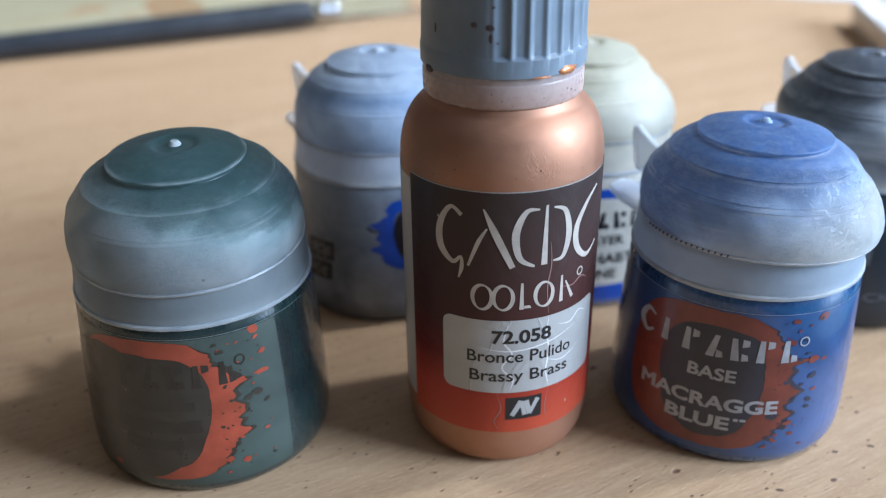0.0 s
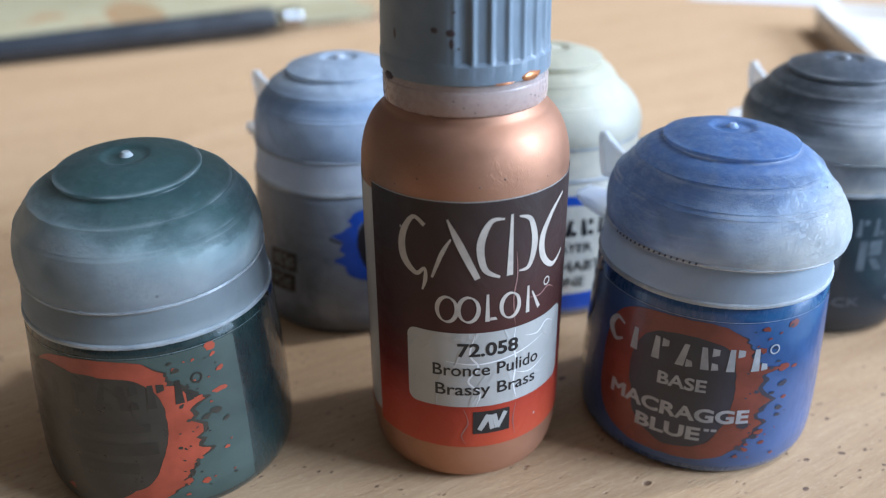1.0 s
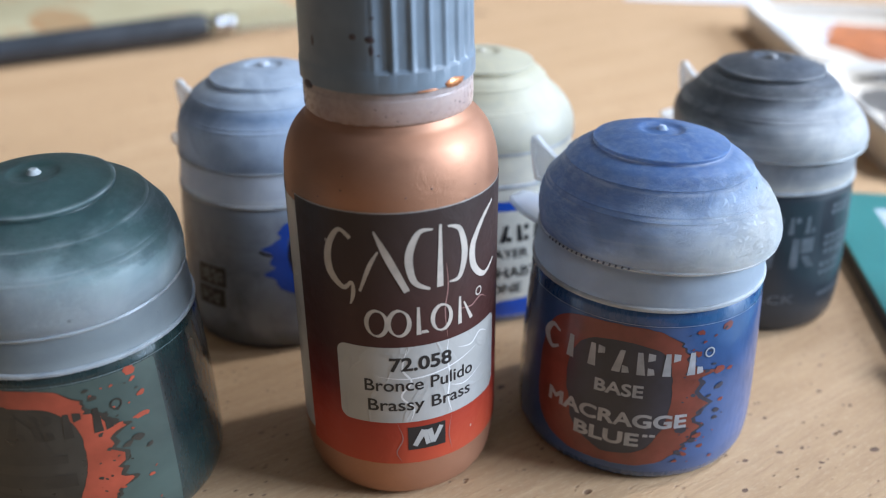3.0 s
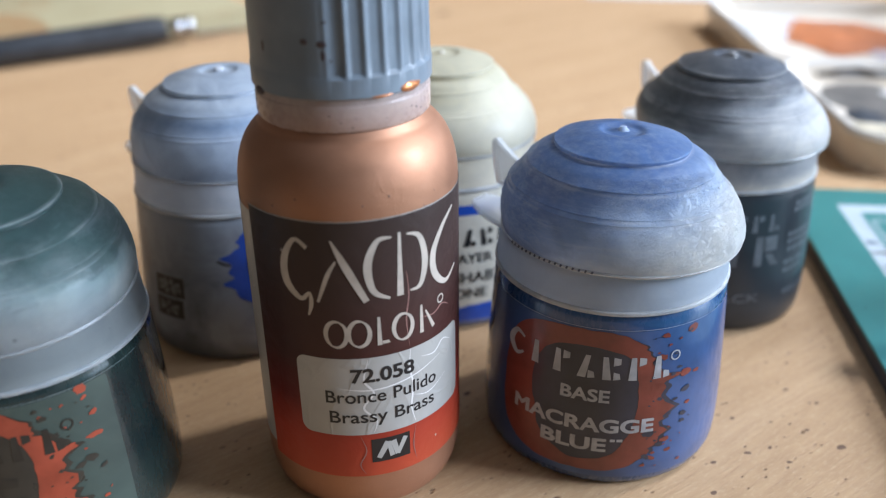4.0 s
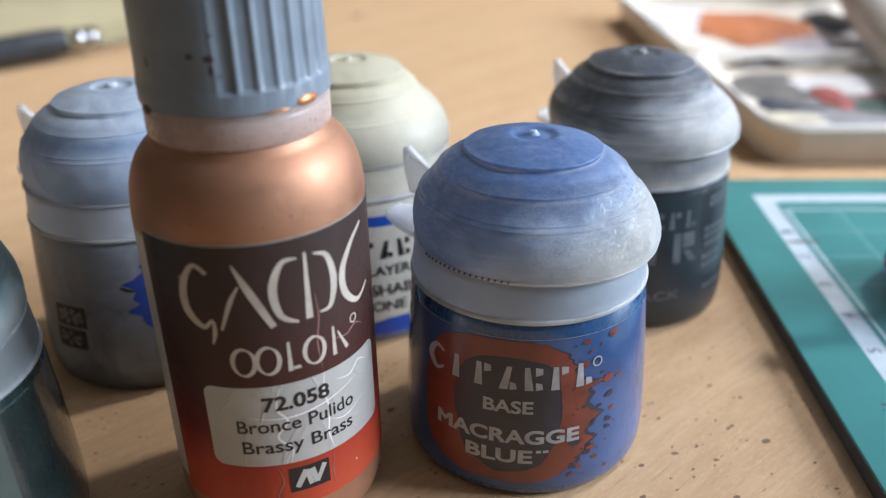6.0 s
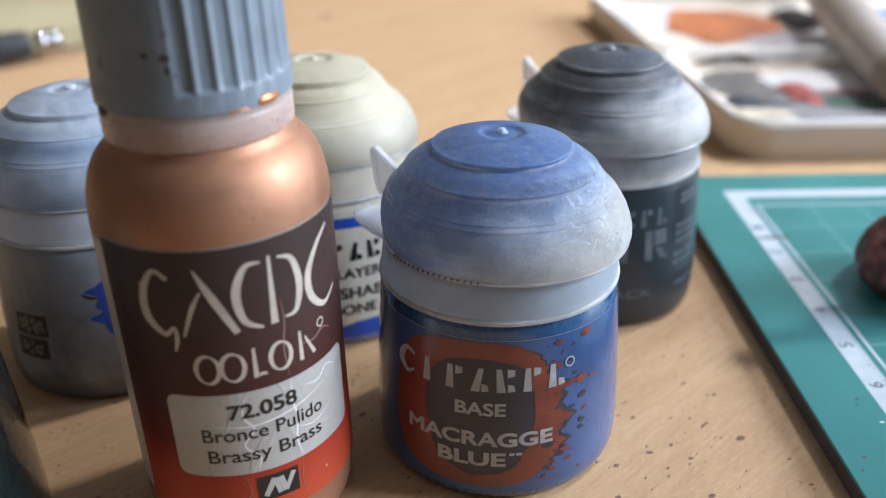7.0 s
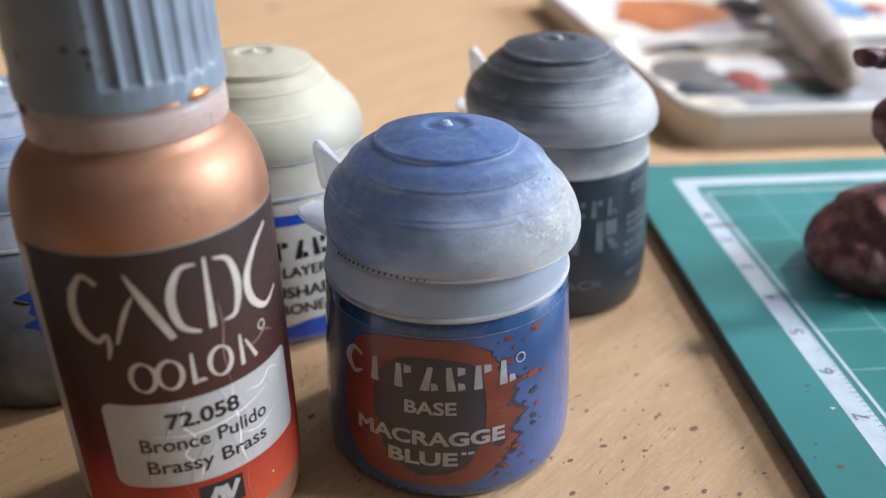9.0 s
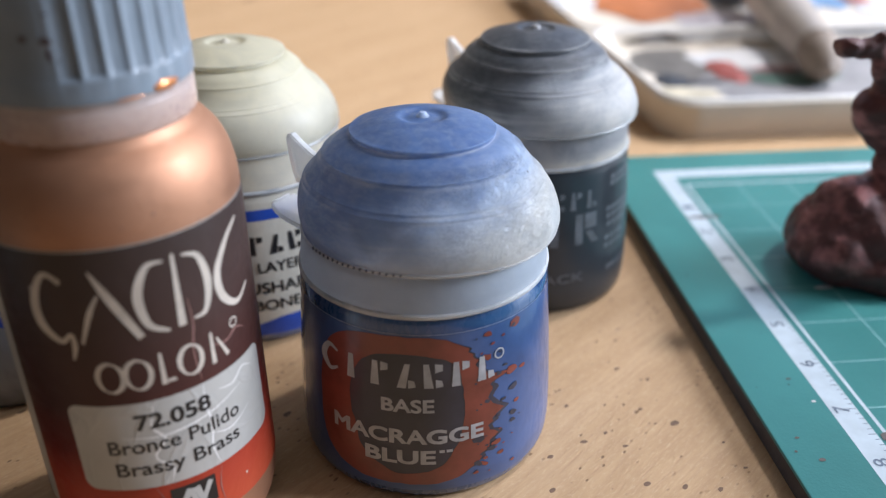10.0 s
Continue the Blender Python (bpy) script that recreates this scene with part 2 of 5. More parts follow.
def milky(name, low, high, z0, z1, streak=0.12, rough=0.36, scatter=0.85, depth=0.0040, lean=0.0, bearing=0.0, crinkle=0.0, bands=0.05, ridges=False, speck=0.8, middle=None, mottle=0.85, through=0.0, film_edge=0.0, clear=0.0, scuff=0.0):
    """Frosted plastic with paint clinging inside it, thicker towards the top; lean darkens one bearing with paint and
    painted shade; crinkled film outside.
    """
    m = Mat(name)
    z = m.height()
    patch = m.noise(0.65, 3.0, 0.5, m.stretch(1.0, 1.0, 0.9), 0.6)
    band = m.noise(2.2, 3.0, 0.55, m.stretch(0.22, 0.22, 2.4), 0.2)
    t = m.calc("ADD", m.span(z, z0, z1), m.span(patch, 0.3, 0.7, -streak, streak))
    t = m.calc("ADD", t, m.span(band, 0.3, 0.7, -bands, bands))
    # one side deepened: paint lay thicker there, and shade is painted in
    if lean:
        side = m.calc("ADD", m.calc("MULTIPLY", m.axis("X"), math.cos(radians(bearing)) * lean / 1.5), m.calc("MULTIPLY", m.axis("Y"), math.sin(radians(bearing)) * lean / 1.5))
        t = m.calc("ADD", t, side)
    mid = middle or tuple(a * 0.45 + b * 0.55 for a, b in zip(low, high))
    c = m.ramp(t, (0.06, low), (0.46, mid), (0.88, high))
    if film_edge:       # a dried coat with a ragged margin, thick where the paint pooled
        rag = m.span(m.noise(1.5, 5.0, 0.62, m.stretch(0.8, 0.8, 1.5), 0.5), 0.3, 0.7, -0.22, 0.22)
        coat = m.span(m.calc("ADD", t, rag), 0.48, 0.62)
        c = m.mix(m.calc("MULTIPLY", coat, film_edge), c, tuple(x * 0.75 for x in high))
        streaks = m.span(m.noise(2.6, 4.0, 0.6, m.stretch(0.35, 0.35, 3.2), 0.8), 0.55, 0.72)
        streaks = m.calc("MULTIPLY", streaks, m.span(z, 3.86, 3.94, 1.0, 0.0))
        c = m.mix(m.calc("MULTIPLY", streaks, 0.22), c, tuple(min(1.0, x * 1.05) for x in low))
    blotch = m.ramp(m.noise(1.7, 4.0, 0.6, None, 0.9), (0.32, (0.62, 0.65, 0.70)), (0.66, (1.24, 1.21, 1.16)))
    c = m.mix(mottle, c, blotch, "MULTIPLY")
    if ridges:          # the moulded steps are thick and clear
        for at, w in ((3.505, 0.016), (3.555, 0.010), (3.785, 0.012), (4.014, 0.010)):
            line = m.span(m.calc("ABSOLUTE", m.calc("SUBTRACT", z, at)), w * 0.4, w * 1.8, 0.50, 0.0)
            line = m.calc("MULTIPLY", line, m.span(m.noise(1.3, 3.0), 0.40, 0.60, 0.0, 1.0))
            c = m.mix(line, c, tuple(min(1.0, 0.10 + 0.62 * x + 0.3 * y) for x, y in zip(low, high)))
    if scuff:           # dull rubbed haze in fine smears that run round the lid
        rub = m.span(m.noise(13.0, 5.0, 0.72, m.stretch(0.6, 0.6, 1.5), 0.4), 0.42, 0.70)
        dull = m.span(m.noise(1.1, 4.0, 0.6), 0.36, 0.60, 0.35, 1.0)
        c = m.mix(m.calc("MULTIPLY", m.calc("MULTIPLY", rub, dull), scuff), c, tuple(min(1.0, 0.04 + 0.80 * x) for x in low))
    specks = m.span(m.cells(1.7), 0.03, 0.042, speck, 0.0)
    c = m.mix(specks, c, tuple(x * 0.2 for x in high))
    soft = m.noise(14.0, 3.0, 0.5)
    film = m.calc("ABSOLUTE", m.calc("SUBTRACT", m.noise(14.0, 5.0, 0.66, m.stretch(0.8, 0.8, 1.2), 1.4), 0.5))
    where = m.span(m.noise(1.1, 4.0, 0.6), 0.36, 0.60)
    zone = m.calc("MULTIPLY", where, m.calc("MULTIPLY", m.span(z, 2.98, 3.15), m.span(z, 3.88, 3.95, 1.0, 0.0)))
    if lean:            # the film is crinkled away from the darkened side
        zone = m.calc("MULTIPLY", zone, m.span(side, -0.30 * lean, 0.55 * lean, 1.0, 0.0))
    if crinkle:
        lines = m.calc("MULTIPLY", m.span(film, 0.0, 0.05, 0.05, 0.0), zone)
        c = m.mix(m.calc("MULTIPLY", lines, min(2.5, crinkle)), c, tuple(min(1.0, x + 0.12) for x in low))
    m.set(Base_Color=c, Roughness=m.calc("SUBTRACT", m.span(soft, 0.35, 0.65, rough, rough + 0.08), m.calc("MULTIPLY", zone, 0.06 * min(1.0, crinkle))), Subsurface_Weight=scatter, Subsurface_Radius=(1.0, 0.97, 0.9), Subsurface_Scale=depth, IOR=1.47, Specular_IOR_Level=0.32, Coat_Weight=0.05, Coat_Roughness=0.34)
    m.bump(m.noise(2.2, 2.0, 0.5, m.stretch(0.25, 0.25, 2.0)), 0.02, 0.3)
    m.bump(soft, 0.004, 0.3)
    if crinkle:
        m.bump(m.calc("MULTIPLY", m.span(film, 0.0, 0.07, 1.0, 0.0), zone), 0.026, min(0.9, 0.45 * crinkle))
        m.bump(m.calc("MULTIPLY", m.noise(16.0, 4.0, 0.6, None, 1.0), zone), 0.026, min(0.9, 0.45 * crinkle))
    if through:         # a thin frosted wall passes light on to its other side
        glow = m.t.nodes.new("ShaderNodeBsdfTranslucent")
        m.t.links.new(m.mix(0.45, c, (0.95, 0.93, 0.88)), glow.inputs["Color"])
        blend = m.t.nodes.new("ShaderNodeMixShader")
        blend.inputs[0].default_value = through
        m.t.links.new(m.b.outputs[0], blend.inputs[1])
        m.t.links.new(glow.outputs[0], blend.inputs[2])
        last = blend
        if clear:       # and where no paint clings it shows, blurred, what lies behind
            see = m.t.nodes.new("ShaderNodeBsdfRefraction")
            see.inputs["Color"].default_value = (0.92, 0.94, 0.94, 1.0)
            see.inputs["Roughness"].default_value, see.inputs["IOR"].default_value = 0.50, 1.06
            last = m.t.nodes.new("ShaderNodeMixShader")
            m.t.links.new(m.span(t, 0.05, 0.50, clear, 0.0), last.inputs[0])
            m.t.links.new(blend.outputs[0], last.inputs[1])
            m.t.links.new(see.outputs[0], last.inputs[2])
        m.t.links.new(last.outputs[0], m.t.nodes["Material Output"].inputs["Surface"])
    return m.m


def clear_body(name, paint, foot, mottle, rough=0.22, gloss=1.0):
    """Clear glossy plastic with paint behind it, mottled where the paint clings."""
    m = Mat(name)
    n = m.noise(0.9, 4.0, 0.6, None, 0.5)
    c = m.ramp(n, (0.32, mottle), (0.6, paint))
    low = m.calc("ADD", m.height(), m.span(m.noise(1.3, 3.0), 0.3, 0.7, -0.10, 0.10))
    c = m.mix(m.span(low, 0.10, 0.42, 1.0, 0.0), c, foot)
    scr = m.noise(9.0, 5.0, 0.7, m.stretch(1, 1, 0.35))
    m.set(Base_Color=c, Roughness=m.span(scr, 0.4, 0.75, rough, rough + 0.18), Coat_Weight=gloss, Coat_Roughness=0.07, IOR=1.42)
    m.bump(m.noise(3.0, 2.0), 0.01, 0.15)
    return m.m


def bronze():
    m = Mat("bronze_metallic_paint")
    n = m.noise(0.7, 3.0, 0.5, None, 0.3)
    grain = m.noise(60.0, 2.0, 0.5)
    cloud = m.noise(1.6, 4.0, 0.6, m.stretch(0.6, 0.6, 1.2), 0.7)
    c = m.ramp(n, (0.3, (0.395, 0.204, 0.122)), (0.7, (0.485, 0.265, 0.165)))
    c = m.mix(0.5, c, m.ramp(cloud, (0.35, (0.82, 0.78, 0.76)), (0.65, (1.12, 1.12, 1.10))), "MULTIPLY")
    m.set(Base_Color=c, Metallic=0.76, Roughness=m.calc("ADD", m.span(grain, 0.3, 0.7, 0.53, 0.60), m.span(cloud, 0.35, 0.65, -0.05, 0.06)), Specular_IOR_Level=0.3, Coat_Weight=0.06, Coat_Roughness=0.2)
    m.bump(grain, 0.002, 0.3)
    m.bump(m.noise(3.4, 3.0, 0.55, m.stretch(0.7, 0.7, 1.3), 0.6), 0.020, 0.25)
    scr = m.calc("ABSOLUTE", m.calc("SUBTRACT", m.noise(2.6, 4.0, 0.6, m.stretch(1.0, 1.0, 0.6), 1.8), 0.5))
    m.bump(m.calc("MULTIPLY", m.span(scr, 0.0, 0.02, 1.0, 0.0), m.span(m.noise(1.3, 3.0), 0.54, 0.66)), 0.005, 0.3)
    return m.m


def dropper_label():
    """Print that runs from near black down through maroon to red, rubbed and nicked."""
    m = Mat("printed_label")
    z = m.calc("ADD", m.height(), m.span(m.noise(1.0), 0.3, 0.7, -0.05, 0.05))
    c = m.ramp(m.span(z, 0.6, 3.9), (0.0, (0.48, 0.078, 0.034)), (0.16, (0.38, 0.048, 0.024)), (0.33, (0.13, 0.014, 0.011)), (0.5, (0.062, 0.022, 0.019)), (0.75, (0.055, 0.031, 0.027)), (1.0, (0.048, 0.033, 0.029)))
    nick = m.span(m.cells(3.1, m.stretch(1, 1, 0.7)), 0.03, 0.05, 1.0, 0.0)
    nick = m.calc("MULTIPLY", nick, m.span(m.noise(1.6), 0.50, 0.58))
    c = m.mix(nick, c, (0.55, 0.5, 0.45))
    m.set(Base_Color=c, Roughness=m.span(m.noise(7.0), 0.3, 0.7, 0.38, 0.52), Specular_IOR_Level=0.25)
    m.bump(m.noise(2.2, 3.0, 0.5, None, 0.8), 0.04, 0.4)
    return m.m


def mat_green():
    m = Mat("cutting_mat_green")
    n = m.noise(0.5, 4.0)
    c = m.ramp(n, (0.3, (0.052, 0.245, 0.238)), (0.7, (0.070, 0.308, 0.298)))
    scr = m.span(m.noise(5.0, 5.0, 0.7, m.stretch(1.0, 0.12, 1.0, 17.0)), 0.62, 0.75, 0.0, 0.25)
    c = m.mix(scr, c, (0.12, 0.30, 0.29))
    sp = m.span(m.cells(2.1), 0.04, 0.06, 0.7, 0.0)
    c = m.mix(sp, c, (0.02, 0.06, 0.06))
    m.set(Base_Color=c, Roughness=0.42, Specular_IOR_Level=0.5)
    m.bump(m.noise(28.0, 3.0), 0.006, 0.4)
    return m.m


WOOD = wood()
BRONZE = bronze()
LABEL = dropper_label()
CAP_GREY = plain("grey_plastic", (0.195, 0.235, 0.275), 0.38, 0.0, 0.10, 3.0, 0.004)
NECK = milky("neck_plastic", (0.47, 0.315, 0.25), (0.48, 0.40, 0.37), 4.74, 5.22, 0.05, 0.24, 0.8, 0.003, bands=0.0, speck=0.0, mottle=0.3)
DRIP = plain("dried_bronze_paint", (0.60, 0.24, 0.09), 0.28, 0.55)
STAIN = plain("dark_paint_fleck", (0.075, 0.055, 0.06), 0.5)
m = Mat("label_paper")
fold = m.calc("ABSOLUTE", m.calc("SUBTRACT", m.noise(1.1, 3.0, 0.5, m.stretch(1.0, 1.0, 0.55), 1.4), 0.5))
fold = m.span(fold, 0.0, 0.035, 1.0, 0.0)
pc = m.ramp(m.noise(2.0), (0.3, (0.40, 0.395, 0.370)), (0.7, (0.455, 0.450, 0.425)))
m.set(Base_Color=m.mix(m.calc("MULTIPLY", fold, 0.08), pc, (0.40, 0.38, 0.36)), Roughness=0.40, Coat_Weight=0.2, Coat_Roughness=0.15)
m.bump(fold, 0.014, 0.3)
m.bump(m.noise(3.0, 3.0, 0.5, None, 0.6), 0.02, 0.3)
PAPER = m.m
CREAM_INK = plain("cream_ink", (0.51, 0.455, 0.39), 0.45, 0.0, 0.12, 8.0)
BLACK_INK = plain("black_ink", (0.015, 0.015, 0.017), 0.4)
WHITE_INK = plain("white_ink", (0.40, 0.41, 0.43), 0.45, 0.0, 0.18, 7.0)
RED_INK = plain("red_orange_ink", (0.19, 0.043, 0.030), 0.34, 0.0, 0.25, 2.5, gloss=0.35)
ORANGE_INK = plain("orange_ink", (0.31, 0.058, 0.029), 0.34, 0.0, 0.25, 2.5, gloss=0.35)
BLUE_INK = plain("blue_ink", (0.02, 0.075, 0.42), 0.35, 0.0, 0.2, 3.0)
MAT_GREEN = mat_green()
MAT_LINE = plain("mat_print_white", (0.50, 0.58, 0.63), 0.45, 0.0, 0.1, 3.0)
MAT_GRID = plain("mat_grid_line", (0.20, 0.43, 0.44), 0.45, 0.0, 0.15, 3.0)
# brown-dark like the shadow beside the mat, so its side looks shaded
MAT_SHADED_EDGE = plain("mat_shaded_edge", (0.085, 0.075, 0.065), 0.7)
# white plastic toned tan, as its sides look in shade
TRAY = plain("tray_plastic", (0.72, 0.65, 0.55), 0.36, 0.0, 0.06, 0.8)
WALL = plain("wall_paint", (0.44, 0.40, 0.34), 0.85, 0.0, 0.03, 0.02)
# added dark to cut bounce from the left and from behind; never in view
LOW_BOUNCE_WALL = plain("low_bounce_wall", (0.17, 0.14, 0.115), 0.85, 0.0, 0.05, 0.02)
FLOOR = plain("floor_boards", (0.12, 0.08, 0.05), 0.5, 0.0, 0.2, 0.05)
FRAME = plain("window_paint", (0.75, 0.75, 0.73), 0.4, 0.0, 0.03, 0.1)
PEN = plain("dark_lacquer", (0.026, 0.030, 0.036), 0.36, 0.0, 0.3, 1.0)

# ---- the room, out of view ----
def slab(name, x0, x1, y0, y1, z0, z1, m, bevel=0.0, **tags):
    ob = part(name, box(x0, x1, y0, y1, z0, z1, bevel), m, None, smooth=bool(bevel))
    return tagged(ob, **tags)


RX0, RX1, RY0, RY1, RZ0, RZ1 = -150.0, 180.0, -180.0, 62.0, -74.0, 178.0
WX0, WX1, WZ0, WZ1 = 14.0, 165.0, 12.0, 160.0
EY0, EY1, EZ0, EZ1 = -120.0, 58.0, -66.0, 130.0
slab("floor", RX0, RX1, RY0, RY1, RZ0 - 4, RZ0, FLOOR, label="dark boarded floor under the desk", category="floor", kind="structure")
slab("ceiling", RX0, RX1 + 12, RY0, RY1 + 12, RZ1, RZ1 + 8, WALL, label="plain off-white ceiling", category="ceiling", kind="structure")
slab("wall_west", RX0 - 8, RX0, RY0, RY1, RZ0, RZ1, LOW_BOUNCE_WALL, label="unseen wall darkened to cut bounced light", category="wall", kind="structure")
east = merged(box(RX1, RX1 + 12, RY0, EY0, RZ0, RZ1), box(RX1, RX1 + 12, EY1, RY1 + 12, RZ0, RZ1), box(RX1, RX1 + 12, EY0, EY1, RZ0, EZ0), box(RX1, RX1 + 12, EY0, EY1, EZ1, RZ1))
tagged(part("wall_east", east, WALL, None, smooth=False), "off-white wall pierced by a wide window", "wall", kind="structure")
slab("wall_south", RX0, RX1, RY0 - 8, RY0, RZ0, RZ1, LOW_BOUNCE_WALL, label="unseen wall darkened to cut bounced light", category="wall", kind="structure")
north = merged(box(RX0, WX0, RY1, RY1 + 12, RZ0, RZ1), box(WX1, RX1, RY1, RY1 + 12, RZ0, RZ1), box(WX0, WX1, RY1, RY1 + 12, RZ0, WZ0), box(WX0, WX1, RY1, RY1 + 12, WZ1, RZ1))
tagged(part("wall_north", north, WALL, None, smooth=False), "off-white wall pierced by a wide window", "wall", kind="structure")


def framed_window(name, at, turn, half, high):
    w = thing(name, at, turn, "white framed window out of view beside the desk", "window", kind="structure")
    part("window_frame", merged(box(-half, -half + 4, -2, 2, 0, high), box(half - 4, half, -2, 2, 0, high), box(-half + 4, half - 4, -2, 2, 0, 4), box(-half + 4, half - 4, -2, 2, high - 4, high)), FRAME, w, smooth=False)
    part("window_sill", box(-half - 2, half + 2, -13, -2.2, -2.2, -0.2, 0.4), FRAME, w)


framed_window("window_1", ((WX0 + WX1) / 2, RY1 + 8, WZ0), 0, (WX1 - WX0) / 2, WZ1 - WZ0)
framed_window("window_2", (RX1 + 8, (EY0 + EY1) / 2, EZ0), -90, (EY1 - EY0) / 2, EZ1 - EZ0)

# ---- the desk ----
desk = thing("desk", (0, 0, 0), 0, "pale wooden desk with open pores and fine grain", "desk")
part("desktop", box(-75, 75, -4, 58, -2.8, 0.0, 0.15), WOOD, desk)
leg = box(-3, 3, -3, 3, -74, -2.81, 0.3)
leg_mesh = finish(leg, "leg", WOOD)
for lx, ly in ((-70, 1), (70, 1), (-70, 53), (70, 53)):
    o = new("leg", leg_mesh)
    o.parent = desk
    o.location = (lx * CM, ly * CM, 0)

PIT = plain("dark_wood_pit", (0.17, 0.10, 0.06), 0.7, 0.0, 0.3, 8.0)


def blot(rx, ry, seed, z=0.0015):
    pts = [((1 + 0.3 * noise.noise(Vector((math.cos(k) * 1.5, math.sin(k) * 1.5, seed)))) * rx * math.cos(k), (1 + 0.3 * noise.noise(Vector((math.sin(k), math.cos(k), seed)))) * ry * math.sin(k)) for k in np.linspace(0, math.tau, 15)[:-1]]
    bm = bmesh.new()
    c = bm.verts.new((0, 0, z))
    ring = [bm.verts.new((x, y, z)) for x, y in pts]
    for i in range(len(ring)):
        bm.faces.new((c, ring[i], ring[(i + 1) % len(ring)]))
    return bm


PITS = [(6.36, 16.29, 0.075), (6.28, 17.25, 0.040), (5.91, 17.54, 0.045), (5.99, 16.61, 0.035), (5.40, 16.18, 0.040), (5.59, 15.91, 0.040), (5.67, 15.22, 0.055), (6.11, 15.13, 0.050), (6.96, 15.38, 0.035), (6.86, 15.86, 0.030), (6.52, 15.05, 0.045), (6.08, 18.24, 0.030), (6.10, 16.30, 0.025), (1.25, 16.95, 0.070), (3.82, 14.86, 0.050), (4.60, 15.80, 0.045), (5.01, 16.77, 0.040), (5.08, 16.04, 0.050), (4.51, 15.22, 0.050), (-1.78, 41.75, 0.300)]
for k, (x, y, r) in enumerate(PITS):
    o = part("wood_pit", blot(r, r * 0.6, k * 1.7), PIT, desk)
    o.matrix_parent_inverse = Matrix()
    o.matrix_basis = pose(x * CM, y * CM, 0, 0, 0, 30 + 25 * math.sin(k * 2.1))

# ---- paint pots ----
POT_R = 1.55
BODY = smooth_profile([(1.40, 0.0), (1.495, 0.015), (1.548, 0.07), (1.578, 0.20), (1.588, 0.45), (1.576, 0.9), (1.550, 1.4), (1.518, 1.9), (1.492, 2.26)], 4)
COLLAR = [(1.40, 2.385), (1.465, 2.39), (1.470, 2.48), (1.468, 2.52), (1.455, 2.65), (1.435, 2.85), (1.42, 2.97), (1.36, 2.985), (1.35, 2.90)]
COLLAR_LIP = [(1.45, 2.396), (1.484, 2.398), (1.495, 2.406), (1.498, 2.425), (1.494, 2.446), (1.481, 2.458), (1.460, 2.462)]


def pot_radius(z):
    """The outside radius of a pot's body at a height."""
    return float(np.interp(z, [p[1] for p in BODY], [p[0] for p in BODY]))


LID = [(1.37, 3.10), (1.38, 2.95), (1.42, 2.930), (1.46, 2.918), (1.484, 2.925), (1.494, 2.96), (1.508, 3.04), (1.512, 3.12), (1.502, 3.22), (1.483, 3.32), (1.458, 3.40), (1.430, 3.465), (1.417, 3.492), (1.425, 3.501), (1.419, 3.514), (1.398, 3.527), (1.385, 3.546), (1.389, 3.553), (1.378, 3.563), (1.352, 3.595), (1.308, 3.655), (1.245, 3.73), (1.202, 3.773), (1.207, 3.784), (1.196, 3.793), (1.172, 3.802), (1.12, 3.842), (1.05, 3.882), (0.95, 3.928), (0.88, 3.950), (0.846, 3.954), (0.826, 3.958), (0.820, 3.970), (0.832, 3.996), (0.835, 4.012), (0.826, 4.022), (0.800, 4.026), (0.76, 4.038), (0.6, 4.10), (0.4, 4.146), (0.32, 4.158), (0.285, 4.158), (0.26, 4.148), (0.235, 4.130), (0.19, 4.126), (0.14, 4.132), (0.10, 4.142), (0.0, 4.150)]


def turn_verts(bm, m):
    bmesh.ops.transform(bm, matrix=m, verts=bm.verts)
    return bm


def tongue(reach, rise, width, r0, z0, thick=0.09, n=8, tip=0.55):
    """A moulded tab that leaves a rim along +x, bends up and narrows."""
    bm = bmesh.new()
    rows = []
    for i in range(n + 1):
        t = i / n
        x = r0 + reach * math.sin(t * math.pi * 0.5)
        z = z0 + rise * t ** 1.7
        w = width * (1 - (1 - tip) * t ** 1.5)
        tx, tz = reach * math.cos(t * math.pi * 0.5) * 1.57, rise * 1.7 * max(t, 0.02) ** 0.7
        ln = math.hypot(tx, tz)
        nx, nz = -tz / ln * thick / 2, tx / ln * thick / 2
        rows.append([bm.verts.new((x + s * nx, y, z + s * nz)) for s, y in ((1, -w / 2), (1, 0), (1, w / 2), (-1, w / 2), (-1, 0), (-1, -w / 2))])
    for a, b in zip(rows, rows[1:]):
        for k in range(6):
            bm.faces.new((a[k], a[(k + 1) % 6], b[(k + 1) % 6], b[k]))
    bm.faces.new(rows[0])
    bm.faces.new(rows[-1])
    bmesh.ops.recalc_face_normals(bm, faces=bm.faces)
    bmesh.ops.bevel(bm, geom=[e for e in bm.edges if e.calc_face_angle(0) > 0.6], offset=thick * 0.3, segments=2, affect="EDGES")
    return bm


